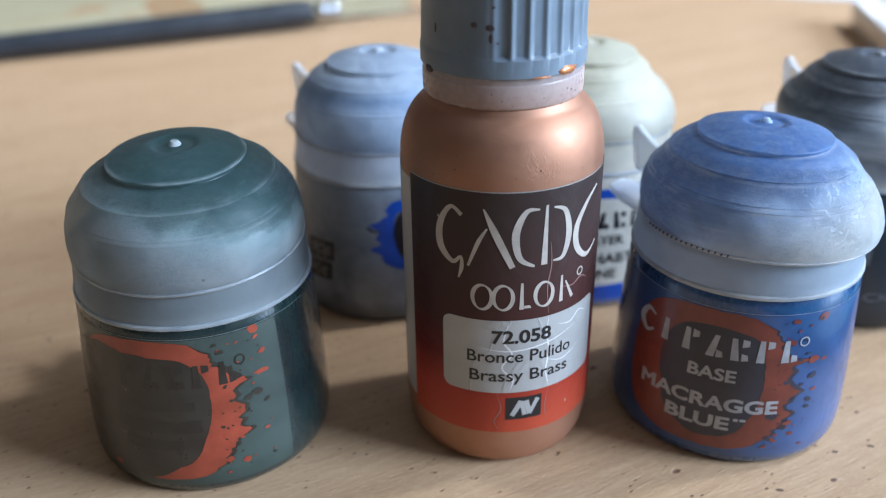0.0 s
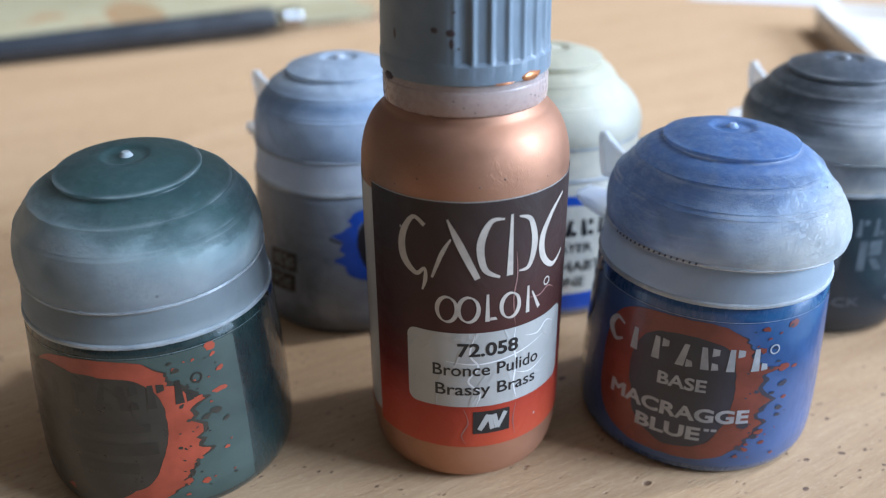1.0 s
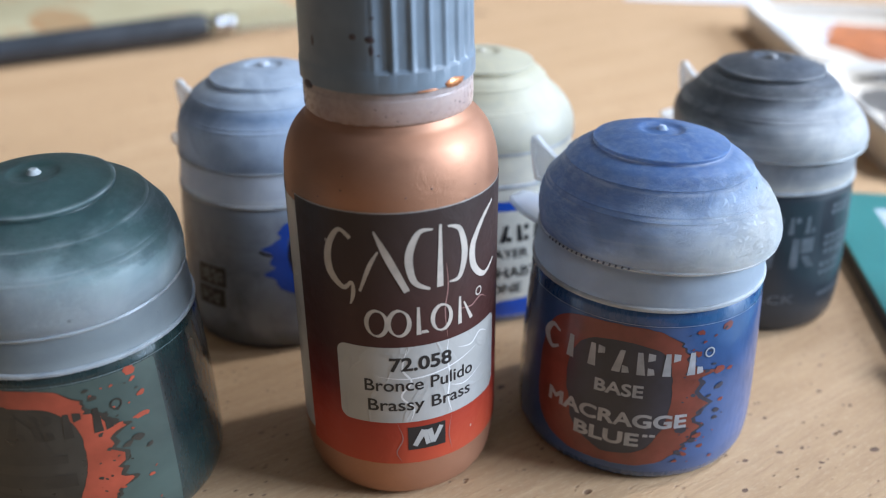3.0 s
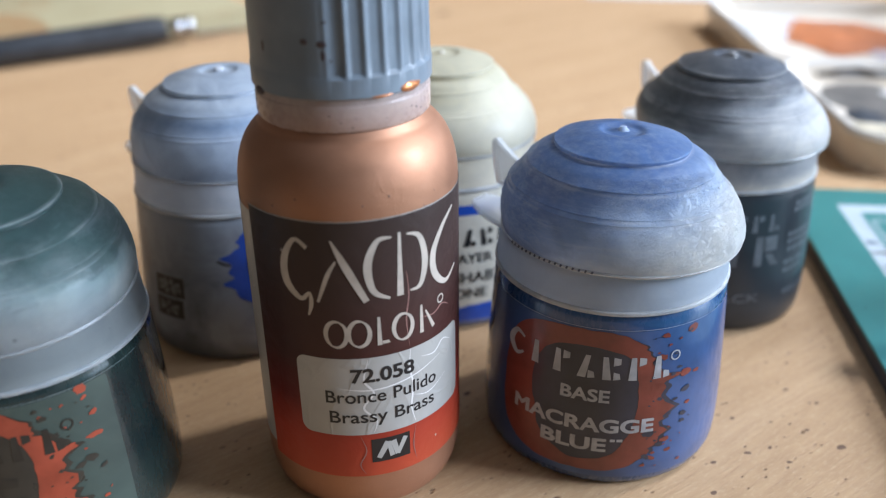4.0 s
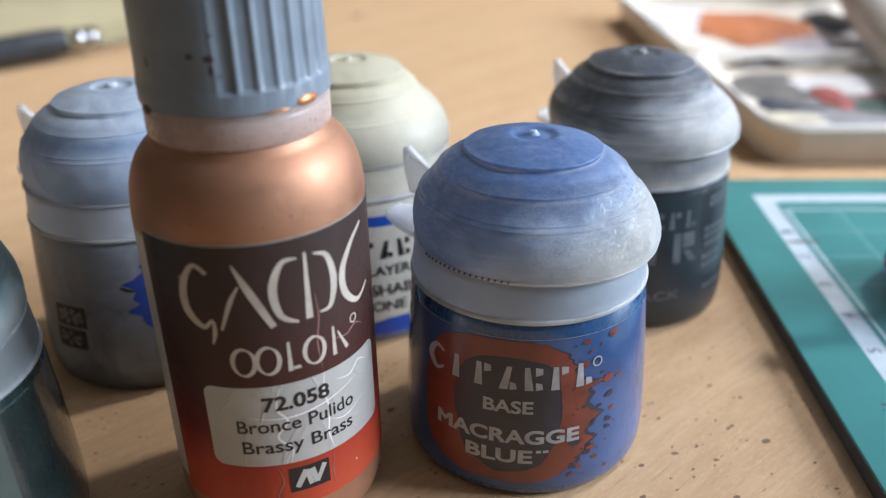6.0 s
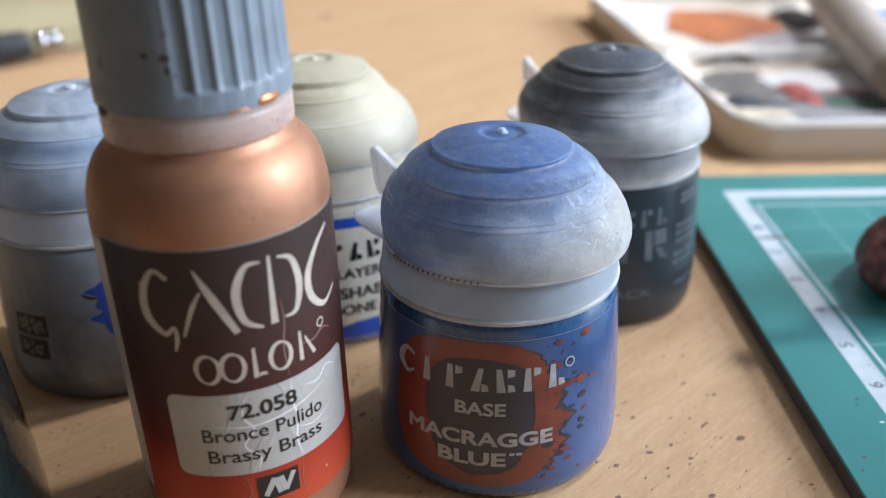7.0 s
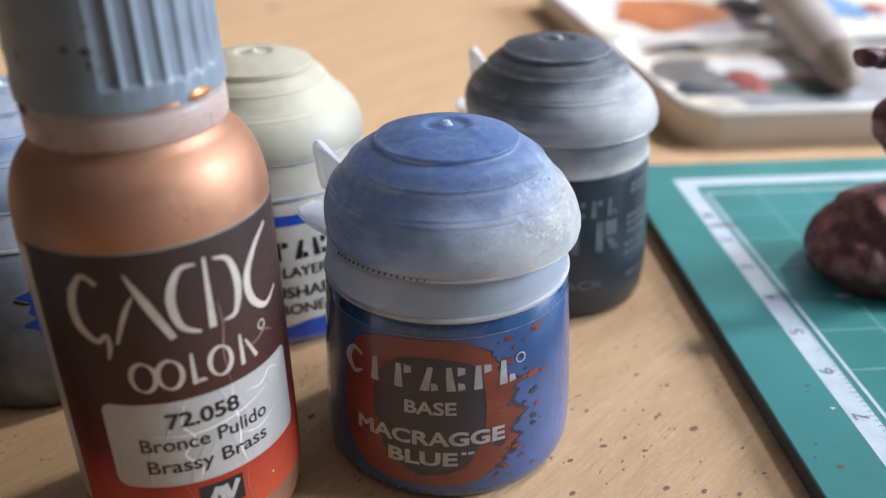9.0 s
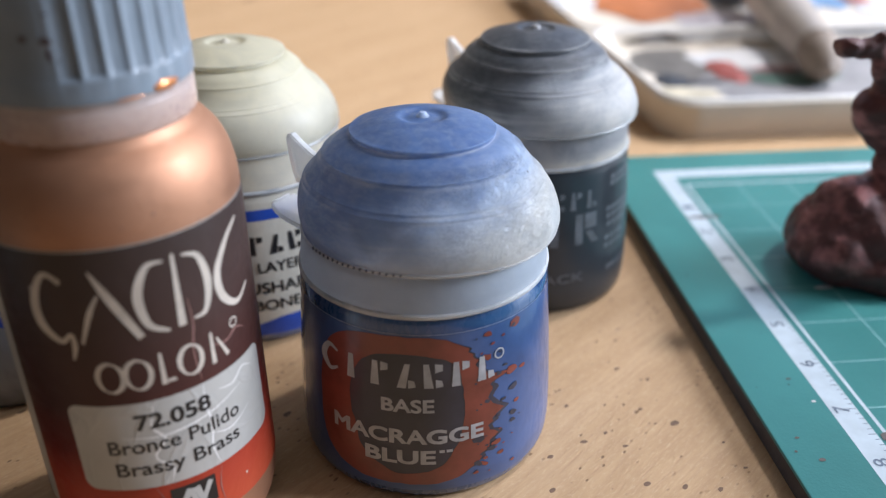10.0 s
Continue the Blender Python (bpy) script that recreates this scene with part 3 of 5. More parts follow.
def fin(bearing, high=1.0):
    """A thin upright clear tab standing out from the lid, thicker along its edge."""
    pts = [(1.36, 3.02), (1.70, 2.94), (2.06, 2.92), (2.12, 3.10), (2.17, 3.36), (2.18, 3.50), (2.15, 3.565), (2.09, 3.575), (1.97, 3.49), (1.78, 3.38), (1.60, 3.31), (1.40, 3.27)]
    pts = [(x, 3.0 + (z - 3.0) * high) for x, z in pts]
    bm = bmesh.new()
    cx, cz = 1.78, 3.20
    sides = []
    for s in (-1, 1):
        rim = [bm.verts.new((x, s * 0.060, z)) for x, z in pts]
        web = [bm.verts.new((cx + (x - cx) * 0.80, s * 0.050, cz + (z - cz) * 0.78)) for x, z in pts]
        deep = [bm.verts.new((cx + (x - cx) * 0.74, s * 0.022, cz + (z - cz) * 0.72)) for x, z in pts]
        for a, b in ((rim, web), (web, deep)):
            for i in range(len(pts)):
                j = (i + 1) % len(pts)
                bm.faces.new((a[i], a[j], b[j], b[i]))
        bm.faces.new(deep)
        sides.append(rim)
    for i in range(len(pts)):
        j = (i + 1) % len(pts)
        bm.faces.new((sides[0][i], sides[0][j], sides[1][j], sides[1][i]))
    bmesh.ops.recalc_face_normals(bm, faces=bm.faces)
    bmesh.ops.bevel(bm, geom=[e for e in bm.edges if e.calc_face_angle(0) > 1.2], offset=0.02, segments=2, affect="EDGES")
    return turn_verts(bm, Matrix.Rotation(radians(bearing), 4, "Z"))


def hoop(radius, z, thick, segs=112, shape=None):
    """A fine bead of plastic round a rim."""
    bm = bmesh.new()
    rings = []
    for i in range(segs):
        a = math.tau * i / segs
        dz = shape(a) if shape else 0.0
        rings.append([bm.verts.new(((radius + thick * math.cos(math.tau * k / 6)) * math.cos(a), (radius + thick * math.cos(math.tau * k / 6)) * math.sin(a), z + dz + thick * math.sin(math.tau * k / 6))) for k in range(6)])
    for i in range(segs):
        p, q = rings[i], rings[(i + 1) % segs]
        for k in range(6):
            bm.faces.new((p[k], q[k], q[(k + 1) % 6], p[(k + 1) % 6]))
    bmesh.ops.recalc_face_normals(bm, faces=bm.faces)
    return bm


def paint_pot(at, label, body, collar, lid, hinge, lid_off=(0.0, 0.0), lid_tilt=0.0, seed=0.0, pip_size=0.05, lean=None, lift=0.0, bow=0.0, skirt=0.0, flare=0.0, flare_at=-15, girth=1.0, shift=(0.0, 0.0), cone=0.0, rise=0.0, neck=0.0, tab_high=1.0, edge=None, pip_mat=None):
    """A squat plastic paint pot with a domed hinged lid; hinge: the tabs' bearing in degrees."""
    high = hinge if lean is None else lean      # the bearing of the lid's raised side
    pot = thing("paint_pot", at, 0, label, "paint pot", "hobby paint pots")
    b = part("body", lathe(BODY + [(1.488, 2.31 + neck), (1.47, 2.36 + neck), (1.46, 2.40 + neck), (1.40, 2.42 + neck), (0.0, 2.42 + neck)]), body, pot)
    c = part("collar", lathe([(r, z + neck * max(0.0, min(1.0, (2.98 - z) / 0.5))) for r, z in COLLAR]), collar, pot, "frosted plastic collar")
    part("collar_lip", lathe([(r, z + neck) for r, z in COLLAR_LIP]), edge or EDGE, c, "clear moulded lip")
    tilt = Matrix.Translation((lid_off[0], lid_off[1], 0)) @ Matrix.Translation((0, 0, 2.93)) @ Matrix.Rotation(radians(-lid_tilt), 4, Vector((-math.sin(radians(high)), math.cos(radians(high)), 0))) @ Matrix.Translation((0, 0, -2.93))
    tilt = tilt @ Matrix.Translation((0, 0, lift))
    lid_bm = lathe(LID, 112, 0.008, seed)
    for v in lid_bm.verts:          # the rim bows up a little at the front; the crown sits off the rim's middle
        z, r = v.co.z, v.co.xy.length
        if z < 3.25 and r > 1.2:
            v.co.z += (bow * max(0.0, -v.co.y / r) - skirt) * (3.25 - z) / 0.32
        if r > 0.86:
            out = math.cos(math.atan2(v.co.y, v.co.x) - radians(flare_at))
            k = girth + flare * max(0.0, out) * max(0.0, min(1.0, (3.6 - z) / 0.5)) - cone * math.exp(-((z - 3.72) / 0.26) ** 2)
            v.co.x *= k
            v.co.y *= k
        up = max(0.0, min(1.0, (z - 3.05) / 0.5))
        v.co.x += shift[0] * up
        v.co.y += shift[1] * up
        v.co.z += rise * max(0.0, min(1.0, (z - 3.2) / 0.7))
    l = part("lid", lid_bm, lid, pot, "frosted domed lid stained by paint")
    place = tilt.copy()
    place.translation = tilt.translation * CM
    l.matrix_basis = place
    part("rim_edge", hoop(1.484 * girth, 2.938, 0.026, shape=lambda a: bow * max(0.0, -math.sin(a)) - skirt), edge or EDGE, l, "clear moulded rim")
    pip = lathe([(0.09, 4.125), (0.075, 4.15), (pip_size, 4.170), (pip_size * 0.75, 4.192), (0.0, 4.198)], 20)
    bmesh.ops.translate(pip, vec=(shift[0], shift[1], rise), verts=pip.verts)
    part("moulding_pip", pip, pip_mat or collar, l, "pale moulding nub")
    rot = Matrix.Rotation(radians(hinge), 4, "Z")
    part("thumb_tab", fin(hinge, tab_high), TAB, l, "clear thumb tab")
    part("hinge_tab", turn_verts(tongue(0.92, 0.10, 0.80, 1.40, 2.50, 0.07, tip=0.35), rot), TAB, pot, "clear hinge loop")
    return pot, b, l


def squarish(x, y, w, h, power, n=240):
    """A rounded square's outline, started on the right."""
    pts = []
    for i in range(n):
        c, q = math.cos(math.tau * i / n), math.sin(math.tau * i / n)
        pts.append((x + w * math.copysign(abs(c) ** (2 / power), c), y + h * math.copysign(abs(q) ** (2 / power), q)))
    return pts


def splash_ring(seed, fingers=(), spread=0.0):
    """A brushed ring of ink round a dark field, ragged where it splashes out to one side: outer and inner outlines."""
    outer, inner = [], []
    for x, y in squarish(0.16, 0.0, 1.06, 1.00, 3.2):
        jag = noise.noise(Vector((x * 3.2 + seed, y * 3.2, 1.3 + spread))) * 0.5 + noise.noise(Vector((x * 9 + seed, y * 11, 4.1))) * 0.5
        fine = noise.noise(Vector((x * 4 + seed, y * 26, 6.6)))
        right = max(0.0, min(1.0, (x - 0.75) / 0.35))
        reach = sum(ln * math.exp(-((y - at) / w) ** 2) for at, ln, w in fingers)
        outer.append((x + right * (0.10 * jag + 0.06 * fine + reach + spread * (1 + 1.4 * jag)) + 0.02 * jag, y + 0.018 * jag - 0.10 * right * max(0.0, y) ** 2))
    for x, y in squarish(0.25, -0.02, 0.67, 0.80, 3.2):
        j2 = noise.noise(Vector((x * 3 + seed, y * 3, 9.3)))
        j3 = noise.noise(Vector((x * 9 + seed, y * 9, 2.3)))
        inner.append((0.25 + (x - 0.25) * (1.0 if y > 0 else 1 + 0.30 * y) + 0.045 * j2 + 0.015 * j3, y + 0.03 * j2))
    return outer, inner


def ring_bm(outer, inner):
    bm = bmesh.new()
    o = [bm.verts.new((x, y, 0)) for x, y in outer]
    q = [bm.verts.new((x, y, 0)) for x, y in inner]
    for i in range(len(o)):
        j = (i + 1) % len(o)
        bm.faces.new((o[i], o[j], q[j], q[i]))
    return bm


def shifted(bm, dx, dy):
    for v in bm.verts:
        v.co.x += dx
        v.co.y += dy
    return bm


def maker_mark(x0, x1, y0, y1):
    """The maker's mark as plain shapes: bars, wedges and an arc of its size."""
    w, h = (x1 - x0) / 7.0, y1 - y0
    bms = [ribbon([(x0 + w * 0.85, y0 + h * 0.86), (x0 + w * 0.4, y0 + h), (x0 + w * 0.1, y0 + h * 0.5), (x0 + w * 0.45, y0 + h * 0.02), (x0 + w * 0.85, y0 + h * 0.2)], [0.03, 0.06, 0.10, 0.06, 0.03])]
    for k in range(1, 7):
        x = x0 + w * k
        lean = (0.0, 0.0, 0.22, -0.1, 0.0, 0.0)[k - 1] * w
        bms.append(outline([(x + w * 0.30, y0), (x + w * 0.64, y0), (x + w * 0.58 + lean, y0 + h), (x + w * 0.38 + lean, y0 + h)]))
        if k in (2, 4, 5):
            bms.append(outline([(x + w * 0.70, y0 + h * 0.62), (x + w * 0.98, y0 + h * 0.70), (x + w * 0.98, y0 + h * 0.95), (x + w * 0.70, y0 + h)]))
        if k in (3, 4, 6):
            bms.append(outline([(x + w * 0.72, y0), (x + w * 1.0, y0 + h * 0.05), (x + w * 0.95, y0 + h * 0.3), (x + w * 0.72, y0 + h * 0.35)]))
    return merged(*bms)


def spot_ring(x, y, r, t=0.018):
    pts = [(x + r * math.cos(math.tau * k / 12), y + r * math.sin(math.tau * k / 12)) for k in range(13)]
    return ribbon(pts, [t] * 13, 2)


def splash_label(body, centre, ground, span, ring_ink, field, ink, lines, seed, fingers=(), dots=(), film=None):
    """The ringed print on a pot: splash, dark field, the maker's mark as plain shapes, and words."""
    part("label_ground", wrap(outline(rounded(span[0], span[1], 0.16, 2.27, 0.05)), POT_R, centre, 0.004), ground, body, "printed ground of the label")
    outer, inner = splash_ring(seed, fingers)
    wide, _ = splash_ring(seed, fingers, 0.07)
    part("label_shade", wrap(shifted(ring_bm(wide, inner), 0, 1.26), POT_R, centre, 0.006), field, body, "dark spatter round the splash")
    part("label_field", wrap(shifted(outline(inner), 0, 1.26), POT_R, centre, 0.007), field, body, "dark printed field")
    extra = []
    for x, y, r, tall in dots:
        extra.append(outline([(x + r * (1 + 0.5 * noise.noise(Vector((k * 1.3, x * 5, seed)))) * math.cos(math.tau * k / 14), y - 1.26 + tall * r * (1 + 0.5 * noise.noise(Vector((k * 1.7, y * 5, seed)))) * math.sin(math.tau * k / 14)) for k in range(14)]))
    part("label_splash", wrap(shifted(merged(ring_bm(outer, inner), *extra), 0, 1.26), POT_R, centre, 0.009), ring_ink, body, "ragged splash of ink")
    rng = random.Random(int(seed * 10))
    for name, count, m, up in (("spatter", 34, ring_ink, 0.0112), ("dark_spatter", 26, field, 0.0116)):
        flecks = []
        for _ in range(count):
            x, y, size = 1.04 + 0.62 * rng.random() ** 1.6, rng.uniform(0.30, 2.20), 0.012 + 0.050 * rng.random() ** 3
            slant = rng.uniform(-0.5, 0.5)
            flecks.append(outline([(x + size * (1.3 + 0.7 * noise.noise(Vector((k * 1.1, x * 9, y)))) * math.cos(math.tau * k / 9), y + size * (0.8 + 0.6 * noise.noise(Vector((k * 1.9, y * 7, x)))) * math.sin(math.tau * k / 9) + slant * size * math.cos(math.tau * k / 9)) for k in range(9)]))
        part(name, wrap(merged(*flecks), POT_R, centre, up), m, body, "fine flecks of spattered ink")
    # a dark patch stands for the shade on the ring's left side
    if film:
        part("shade_patch", wrap(shifted(outline([(x + 0.10 * noise.noise(Vector((x * 4, y * 4, seed))), y + 0.06 * noise.noise(Vector((x * 3, y * 5, seed + 3)))) for x, y in squarish(*film, 2.6, 120)]), 0, 1.26), POT_R, centre, 0.0105), field, body, "dark patch painted over the shaded side of the ring")
    part("makers_mark", wrap(merged(maker_mark(-0.87, 1.28, 1.62, 1.93), spot_ring(1.35, 1.90, 0.06)), POT_R, centre, 0.012), ink, body)
    for text, x0, x1, y0, y1, bold in lines:
        part("lettering", wrap(lettering(text, x0, x1, y0, y1, bold), POT_R, centre, 0.012), ink, body)


m = Mat("clear_frosted_tab")
m.set(Base_Color=m.ramp(m.noise(3.0), (0.3, (0.84, 0.88, 0.92)), (0.7, (0.93, 0.95, 0.96))), Roughness=0.30, Transmission_Weight=0.62, IOR=1.2, Subsurface_Weight=0.0)
m.bump(m.noise(8.0, 4.0), 0.01, 0.4)
TAB = m.m

EDGE = milky("clear_plastic_edge", (0.46, 0.49, 0.51), (0.46, 0.49, 0.51), 0.0, 5.0, 0.05, 0.30, speck=0.0)

# blue pot
# besides paint, the lean colours in the lit right and shaded left
BLUE_LID = milky("blue_lid", (0.86, 0.87, 0.84), (0.100, 0.200, 0.455), 2.80, 4.14, 0.22, lean=0.48, bearing=175, film_edge=0.38, crinkle=1.9, ridges=True, middle=(0.44, 0.56, 0.76), scatter=0.5, depth=0.004, through=0.30, mottle=0.65, clear=0.18, scuff=0.24)
BLUE_COLLAR = milky("blue_collar", (0.66, 0.72, 0.79), (0.47, 0.53, 0.60), 2.42, 2.62, 0.25, bands=0.12, mottle=0.3, depth=0.002, scatter=0.35, through=0.32)
BLUE_BODY = clear_body("blue_body", (0.030, 0.086, 0.225), (0.045, 0.085, 0.19), (0.016, 0.046, 0.125))
BLUE_FIELD = plain("navy_field", (0.032, 0.035, 0.055), 0.38, 0.0, 0.35, 1.6, gloss=0.18)
BLUE_GROUND = clear_body("blue_ground", (0.048, 0.105, 0.27), (0.05, 0.10, 0.24), (0.026, 0.062, 0.165), 0.3, 0.6)
BLUE_PIP = milky("blue_pip", (0.25, 0.34, 0.52), (0.30, 0.38, 0.55), 4.0, 4.3)
blue_pot, blue_body, blue_lid = paint_pot((3.11, 16.77, 0), "blue paint pot with frosted blue lid and red splash label", BLUE_BODY, BLUE_COLLAR, BLUE_LID, 141, (0.07, 0.0), 1.8, 1.0, lean=-110, bow=0.03, skirt=0.01, flare=0.012, shift=(-0.07, 0.0), cone=0.05, rise=0.05, neck=0.07, pip_mat=BLUE_PIP)
splash_label(blue_body, -111.0, BLUE_GROUND, (-1.4, 3.2), RED_INK, BLUE_FIELD, WHITE_INK, [("BASE", -0.04, 0.56, 1.30, 1.47, 0.030), ("MACRAGGE", -0.68, 1.13, 0.87, 1.06, 0.036), ("BLUE", -0.25, 0.57, 0.58, 0.77, 0.036)], 2.0, [(0.38, 0.34, 0.05), (-0.10, 0.20, 0.06), (-0.42, 0.12, 0.06), (0.62, -0.04, 0.10)], [(1.60, 2.20, 0.075, 0.8), (1.71, 1.58, 0.05, 0.5), (1.60, 1.16, 0.04, 0.7), (1.36, 0.52, 0.05, 0.6)])
part("trademark_bars", wrap(merged(outline([(0.61, 0.73), (0.67, 0.73), (0.67, 0.77), (0.61, 0.77)]), outline([(0.69, 0.73), (0.76, 0.73), (0.76, 0.77), (0.69, 0.77)])), POT_R, -111.0, 0.012), WHITE_INK, blue_body)

# perforation teeth along the lid's rim, as small dark boxes
teeth = []
for k in range(17):
    a = radians(-152 + k * 2.9)
    z = 2.945 + 0.03 * max(0.0, -math.sin(a))
    bm = box(-0.012, 0.012, -0.008, 0.008, -0.016, 0.016, 0.003, 1)
    teeth.append(turn_verts(bm, Matrix.Translation((1.508 * math.cos(a), 1.508 * math.sin(a), z - 0.012)) @ Matrix.Rotation(a + math.pi / 2, 4, "Z") @ Matrix.Rotation(radians(24), 4, "Y")))
part("rim_teeth", merged(*teeth), plain("dark_rim_plastic", (0.06, 0.07, 0.10), 0.5), blue_lid, "row of small dark teeth under the rim")

FILM = plain("label_film_edge", (0.30, 0.36, 0.52), 0.3)
part("film_edge", panel(pot_radius(2.25), -160, -5, 2.283, 2.292, 0.006, 60, 1), FILM, blue_body, "edge of the clear label film")

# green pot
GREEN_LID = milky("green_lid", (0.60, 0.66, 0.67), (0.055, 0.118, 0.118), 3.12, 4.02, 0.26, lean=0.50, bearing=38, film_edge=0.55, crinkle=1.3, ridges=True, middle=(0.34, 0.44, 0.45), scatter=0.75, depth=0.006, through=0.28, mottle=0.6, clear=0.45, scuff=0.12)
GREEN_COLLAR = milky("green_collar", (0.36, 0.405, 0.415), (0.25, 0.285, 0.295), 2.42, 2.60, 0.15, mottle=0.3, depth=0.002, scatter=0.35, through=0.32)
GREEN_BODY = clear_body("green_body", (0.015, 0.031, 0.030), (0.022, 0.034, 0.031), (0.012, 0.020, 0.021))
GREEN_GROUND = clear_body("green_ground", (0.058, 0.086, 0.074), (0.040, 0.062, 0.054), (0.036, 0.056, 0.050), 0.3, 0.6)
GREEN_EDGE = milky("grey_plastic_edge", (0.35, 0.39, 0.41), (0.35, 0.39, 0.41), 0.0, 5.0, 0.05, 0.30, speck=0.0)
DARK_INK = plain("dark_olive_ink", (0.021, 0.020, 0.017), 0.34, 0.0, 0.3, 3.0, gloss=0.35)
GREEN_FIELD = plain("olive_field", (0.029, 0.027, 0.022), 0.32, 0.0, 0.35, 1.6, gloss=0.35)
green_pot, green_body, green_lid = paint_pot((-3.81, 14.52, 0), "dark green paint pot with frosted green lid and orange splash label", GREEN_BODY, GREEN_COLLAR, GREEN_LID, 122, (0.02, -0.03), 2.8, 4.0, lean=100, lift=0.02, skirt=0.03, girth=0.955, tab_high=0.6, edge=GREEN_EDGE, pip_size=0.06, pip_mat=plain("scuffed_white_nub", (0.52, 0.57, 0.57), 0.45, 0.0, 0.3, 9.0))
# film: where the ring's shaded left is painted dark
splash_label(green_body, -95.0, GREEN_GROUND, (-1.6, 1.90), ORANGE_INK, GREEN_FIELD, DARK_INK, [], 5.0, [(0.36, 0.22, 0.04), (-0.05, 0.24, 0.05), (-0.36, 0.16, 0.07), (-0.75, -0.10, 0.14), (0.66, -0.10, 0.10)], [(1.56, 2.24, 0.07, 0.8), (1.60, 1.64, 0.10, 0.35), (1.27, 0.45, 0.05, 0.9)], film=(-0.36, -0.12, 0.98, 0.95))

for y0, y1, x1 in ((1.30, 1.42, 0.75), (0.98, 1.16, 0.80), (0.72, 0.88, 0.55)):     # words too dark to read
    part("print_bar", wrap(outline([(-0.2, y0), (x1, y0 + 0.01), (x1, y1), (-0.2, y1 + 0.01)]), POT_R, -95.0, 0.012), DARK_INK, green_body)

FILM_G = plain("dark_film_edge", (0.16, 0.20, 0.20), 0.3)
part("film_edge", panel(pot_radius(2.25), -160, -5, 2.283, 2.292, 0.006, 60, 1), FILM_G, green_body, "edge of the clear label film")

# grey pot
GREY_LID = milky("grey_lid", (0.48, 0.57, 0.70), (0.45, 0.52, 0.61), 3.42, 4.02, 0.16, crinkle=0.3, ridges=True, middle=(0.22, 0.31, 0.46), scatter=0.35, through=0.28, clear=0.15, scuff=0.25)
GREY_COLLAR = milky("grey_collar", (0.82, 0.85, 0.87), (0.68, 0.72, 0.78), 2.42, 2.60, 0.10, mottle=0.3, depth=0.002, scatter=0.35, through=0.32)
GREY_BODY = clear_body("grey_body", (0.29, 0.325, 0.375), (0.12, 0.125, 0.135), (0.11, 0.122, 0.145), 0.36, 0.15)
grey_pot, grey_body, grey_lid = paint_pot((-2.66, 18.94, 0), "grey paint pot with frosted blue-grey lid and blue splash label", GREY_BODY, GREY_COLLAR, GREY_LID, 153, (0.0, 0.0), 0.0, 7.0, 0.085, flare=-0.02, flare_at=195, girth=0.965, shift=(-0.02, 0.0), cone=0.03, rise=0.02)

outer, inner = splash_ring(8.0, [(0.30, 0.34, 0.10), (-0.05, 0.20, 0.06), (-0.40, 0.32, 0.09), (0.66, -0.2, 0.12)])
part("label_splash", wrap(shifted(ring_bm([(-x * 0.50, y * 0.60) for x, y in outer], [(-x * 0.42, y * 0.54) for x, y in inner]), 1.00, 1.60), POT_R, -90, 0.004), BLUE_INK, grey_body, "ragged splash of blue ink")
part("label_field", wrap(outline([(0.90 + 0.30 * math.cos(k), 1.60 + 0.46 * math.sin(k)) for k in np.linspace(0, 6.2, 20)]), POT_R, -90, 0.003), BLACK_INK, grey_body)
GREY_PRINT = plain("grey_print", (0.16, 0.17, 0.175), 0.45, 0.0, 0.3, 5.0)
part("symbol_plate", wrap(merged(outline([(-0.98, 1.04), (-0.40, 1.06), (-0.40, 1.40), (-0.96, 1.38)]), outline([(-1.02, 0.66), (-0.45, 0.70), (-0.44, 1.02), (-1.0, 1.0)])), POT_R, -90, 0.003), BLACK_INK, grey_body, "small dark symbol plates")
sym = [ribbon([(-0.68 + 0.24 * math.cos(a), 1.22 + 0.13 * math.sin(a)), (-0.68 + 0.05 * math.cos(a), 1.22 + 0.03 * math.sin(a))], [0.09, 0.03]) for a in (0.5, 1.3, 2.0, 2.7, 3.6, 4.4, 5.2, 5.9)]
sym += [ribbon([(-0.74 + 0.22 * math.cos(a), 0.85 + 0.12 * math.sin(a)), (-0.74 + 0.05 * math.cos(a), 0.85 + 0.03 * math.sin(a))], [0.08, 0.03]) for a in (0.4, 1.5, 2.5, 3.5, 4.6, 5.6)]
part("symbols", wrap(merged(*sym), POT_R, -90, 0.007), GREY_PRINT, grey_body)
part("print_dash", wrap(ribbon([(0.18, 1.74), (0.28, 1.69), (0.38, 1.67)], [0.03, 0.04, 0.02]), POT_R, -90, 0.005), BLACK_INK, grey_body)

# bone pot
BONE_LID = milky("bone_lid", (0.72, 0.695, 0.575), (0.67, 0.635, 0.475), 3.2, 3.95, 0.12, crinkle=0.2, ridges=True, mottle=0.3, scatter=0.35, through=0.30, clear=0.20)
BONE_COLLAR = milky("bone_collar", (0.780, 0.741, 0.637), (0.728, 0.689, 0.572), 2.4, 2.9, 0.3, mottle=0.3, depth=0.002, scatter=0.35, through=0.32)
BONE_BODY = clear_body("bone_body", (0.64, 0.61, 0.52), (0.10, 0.13, 0.24), (0.54, 0.51, 0.43))
bone_pot, bone_body, bone_lid = paint_pot((0.62, 20.2, 0), "bone-coloured paint pot with pale frosted lid", BONE_BODY, BONE_COLLAR, BONE_LID, 97, (0.0, 0.0), 0.0, 9.0, 0.03, girth=0.965, shift=(-0.09, 0.0), cone=0.10, rise=0.03)

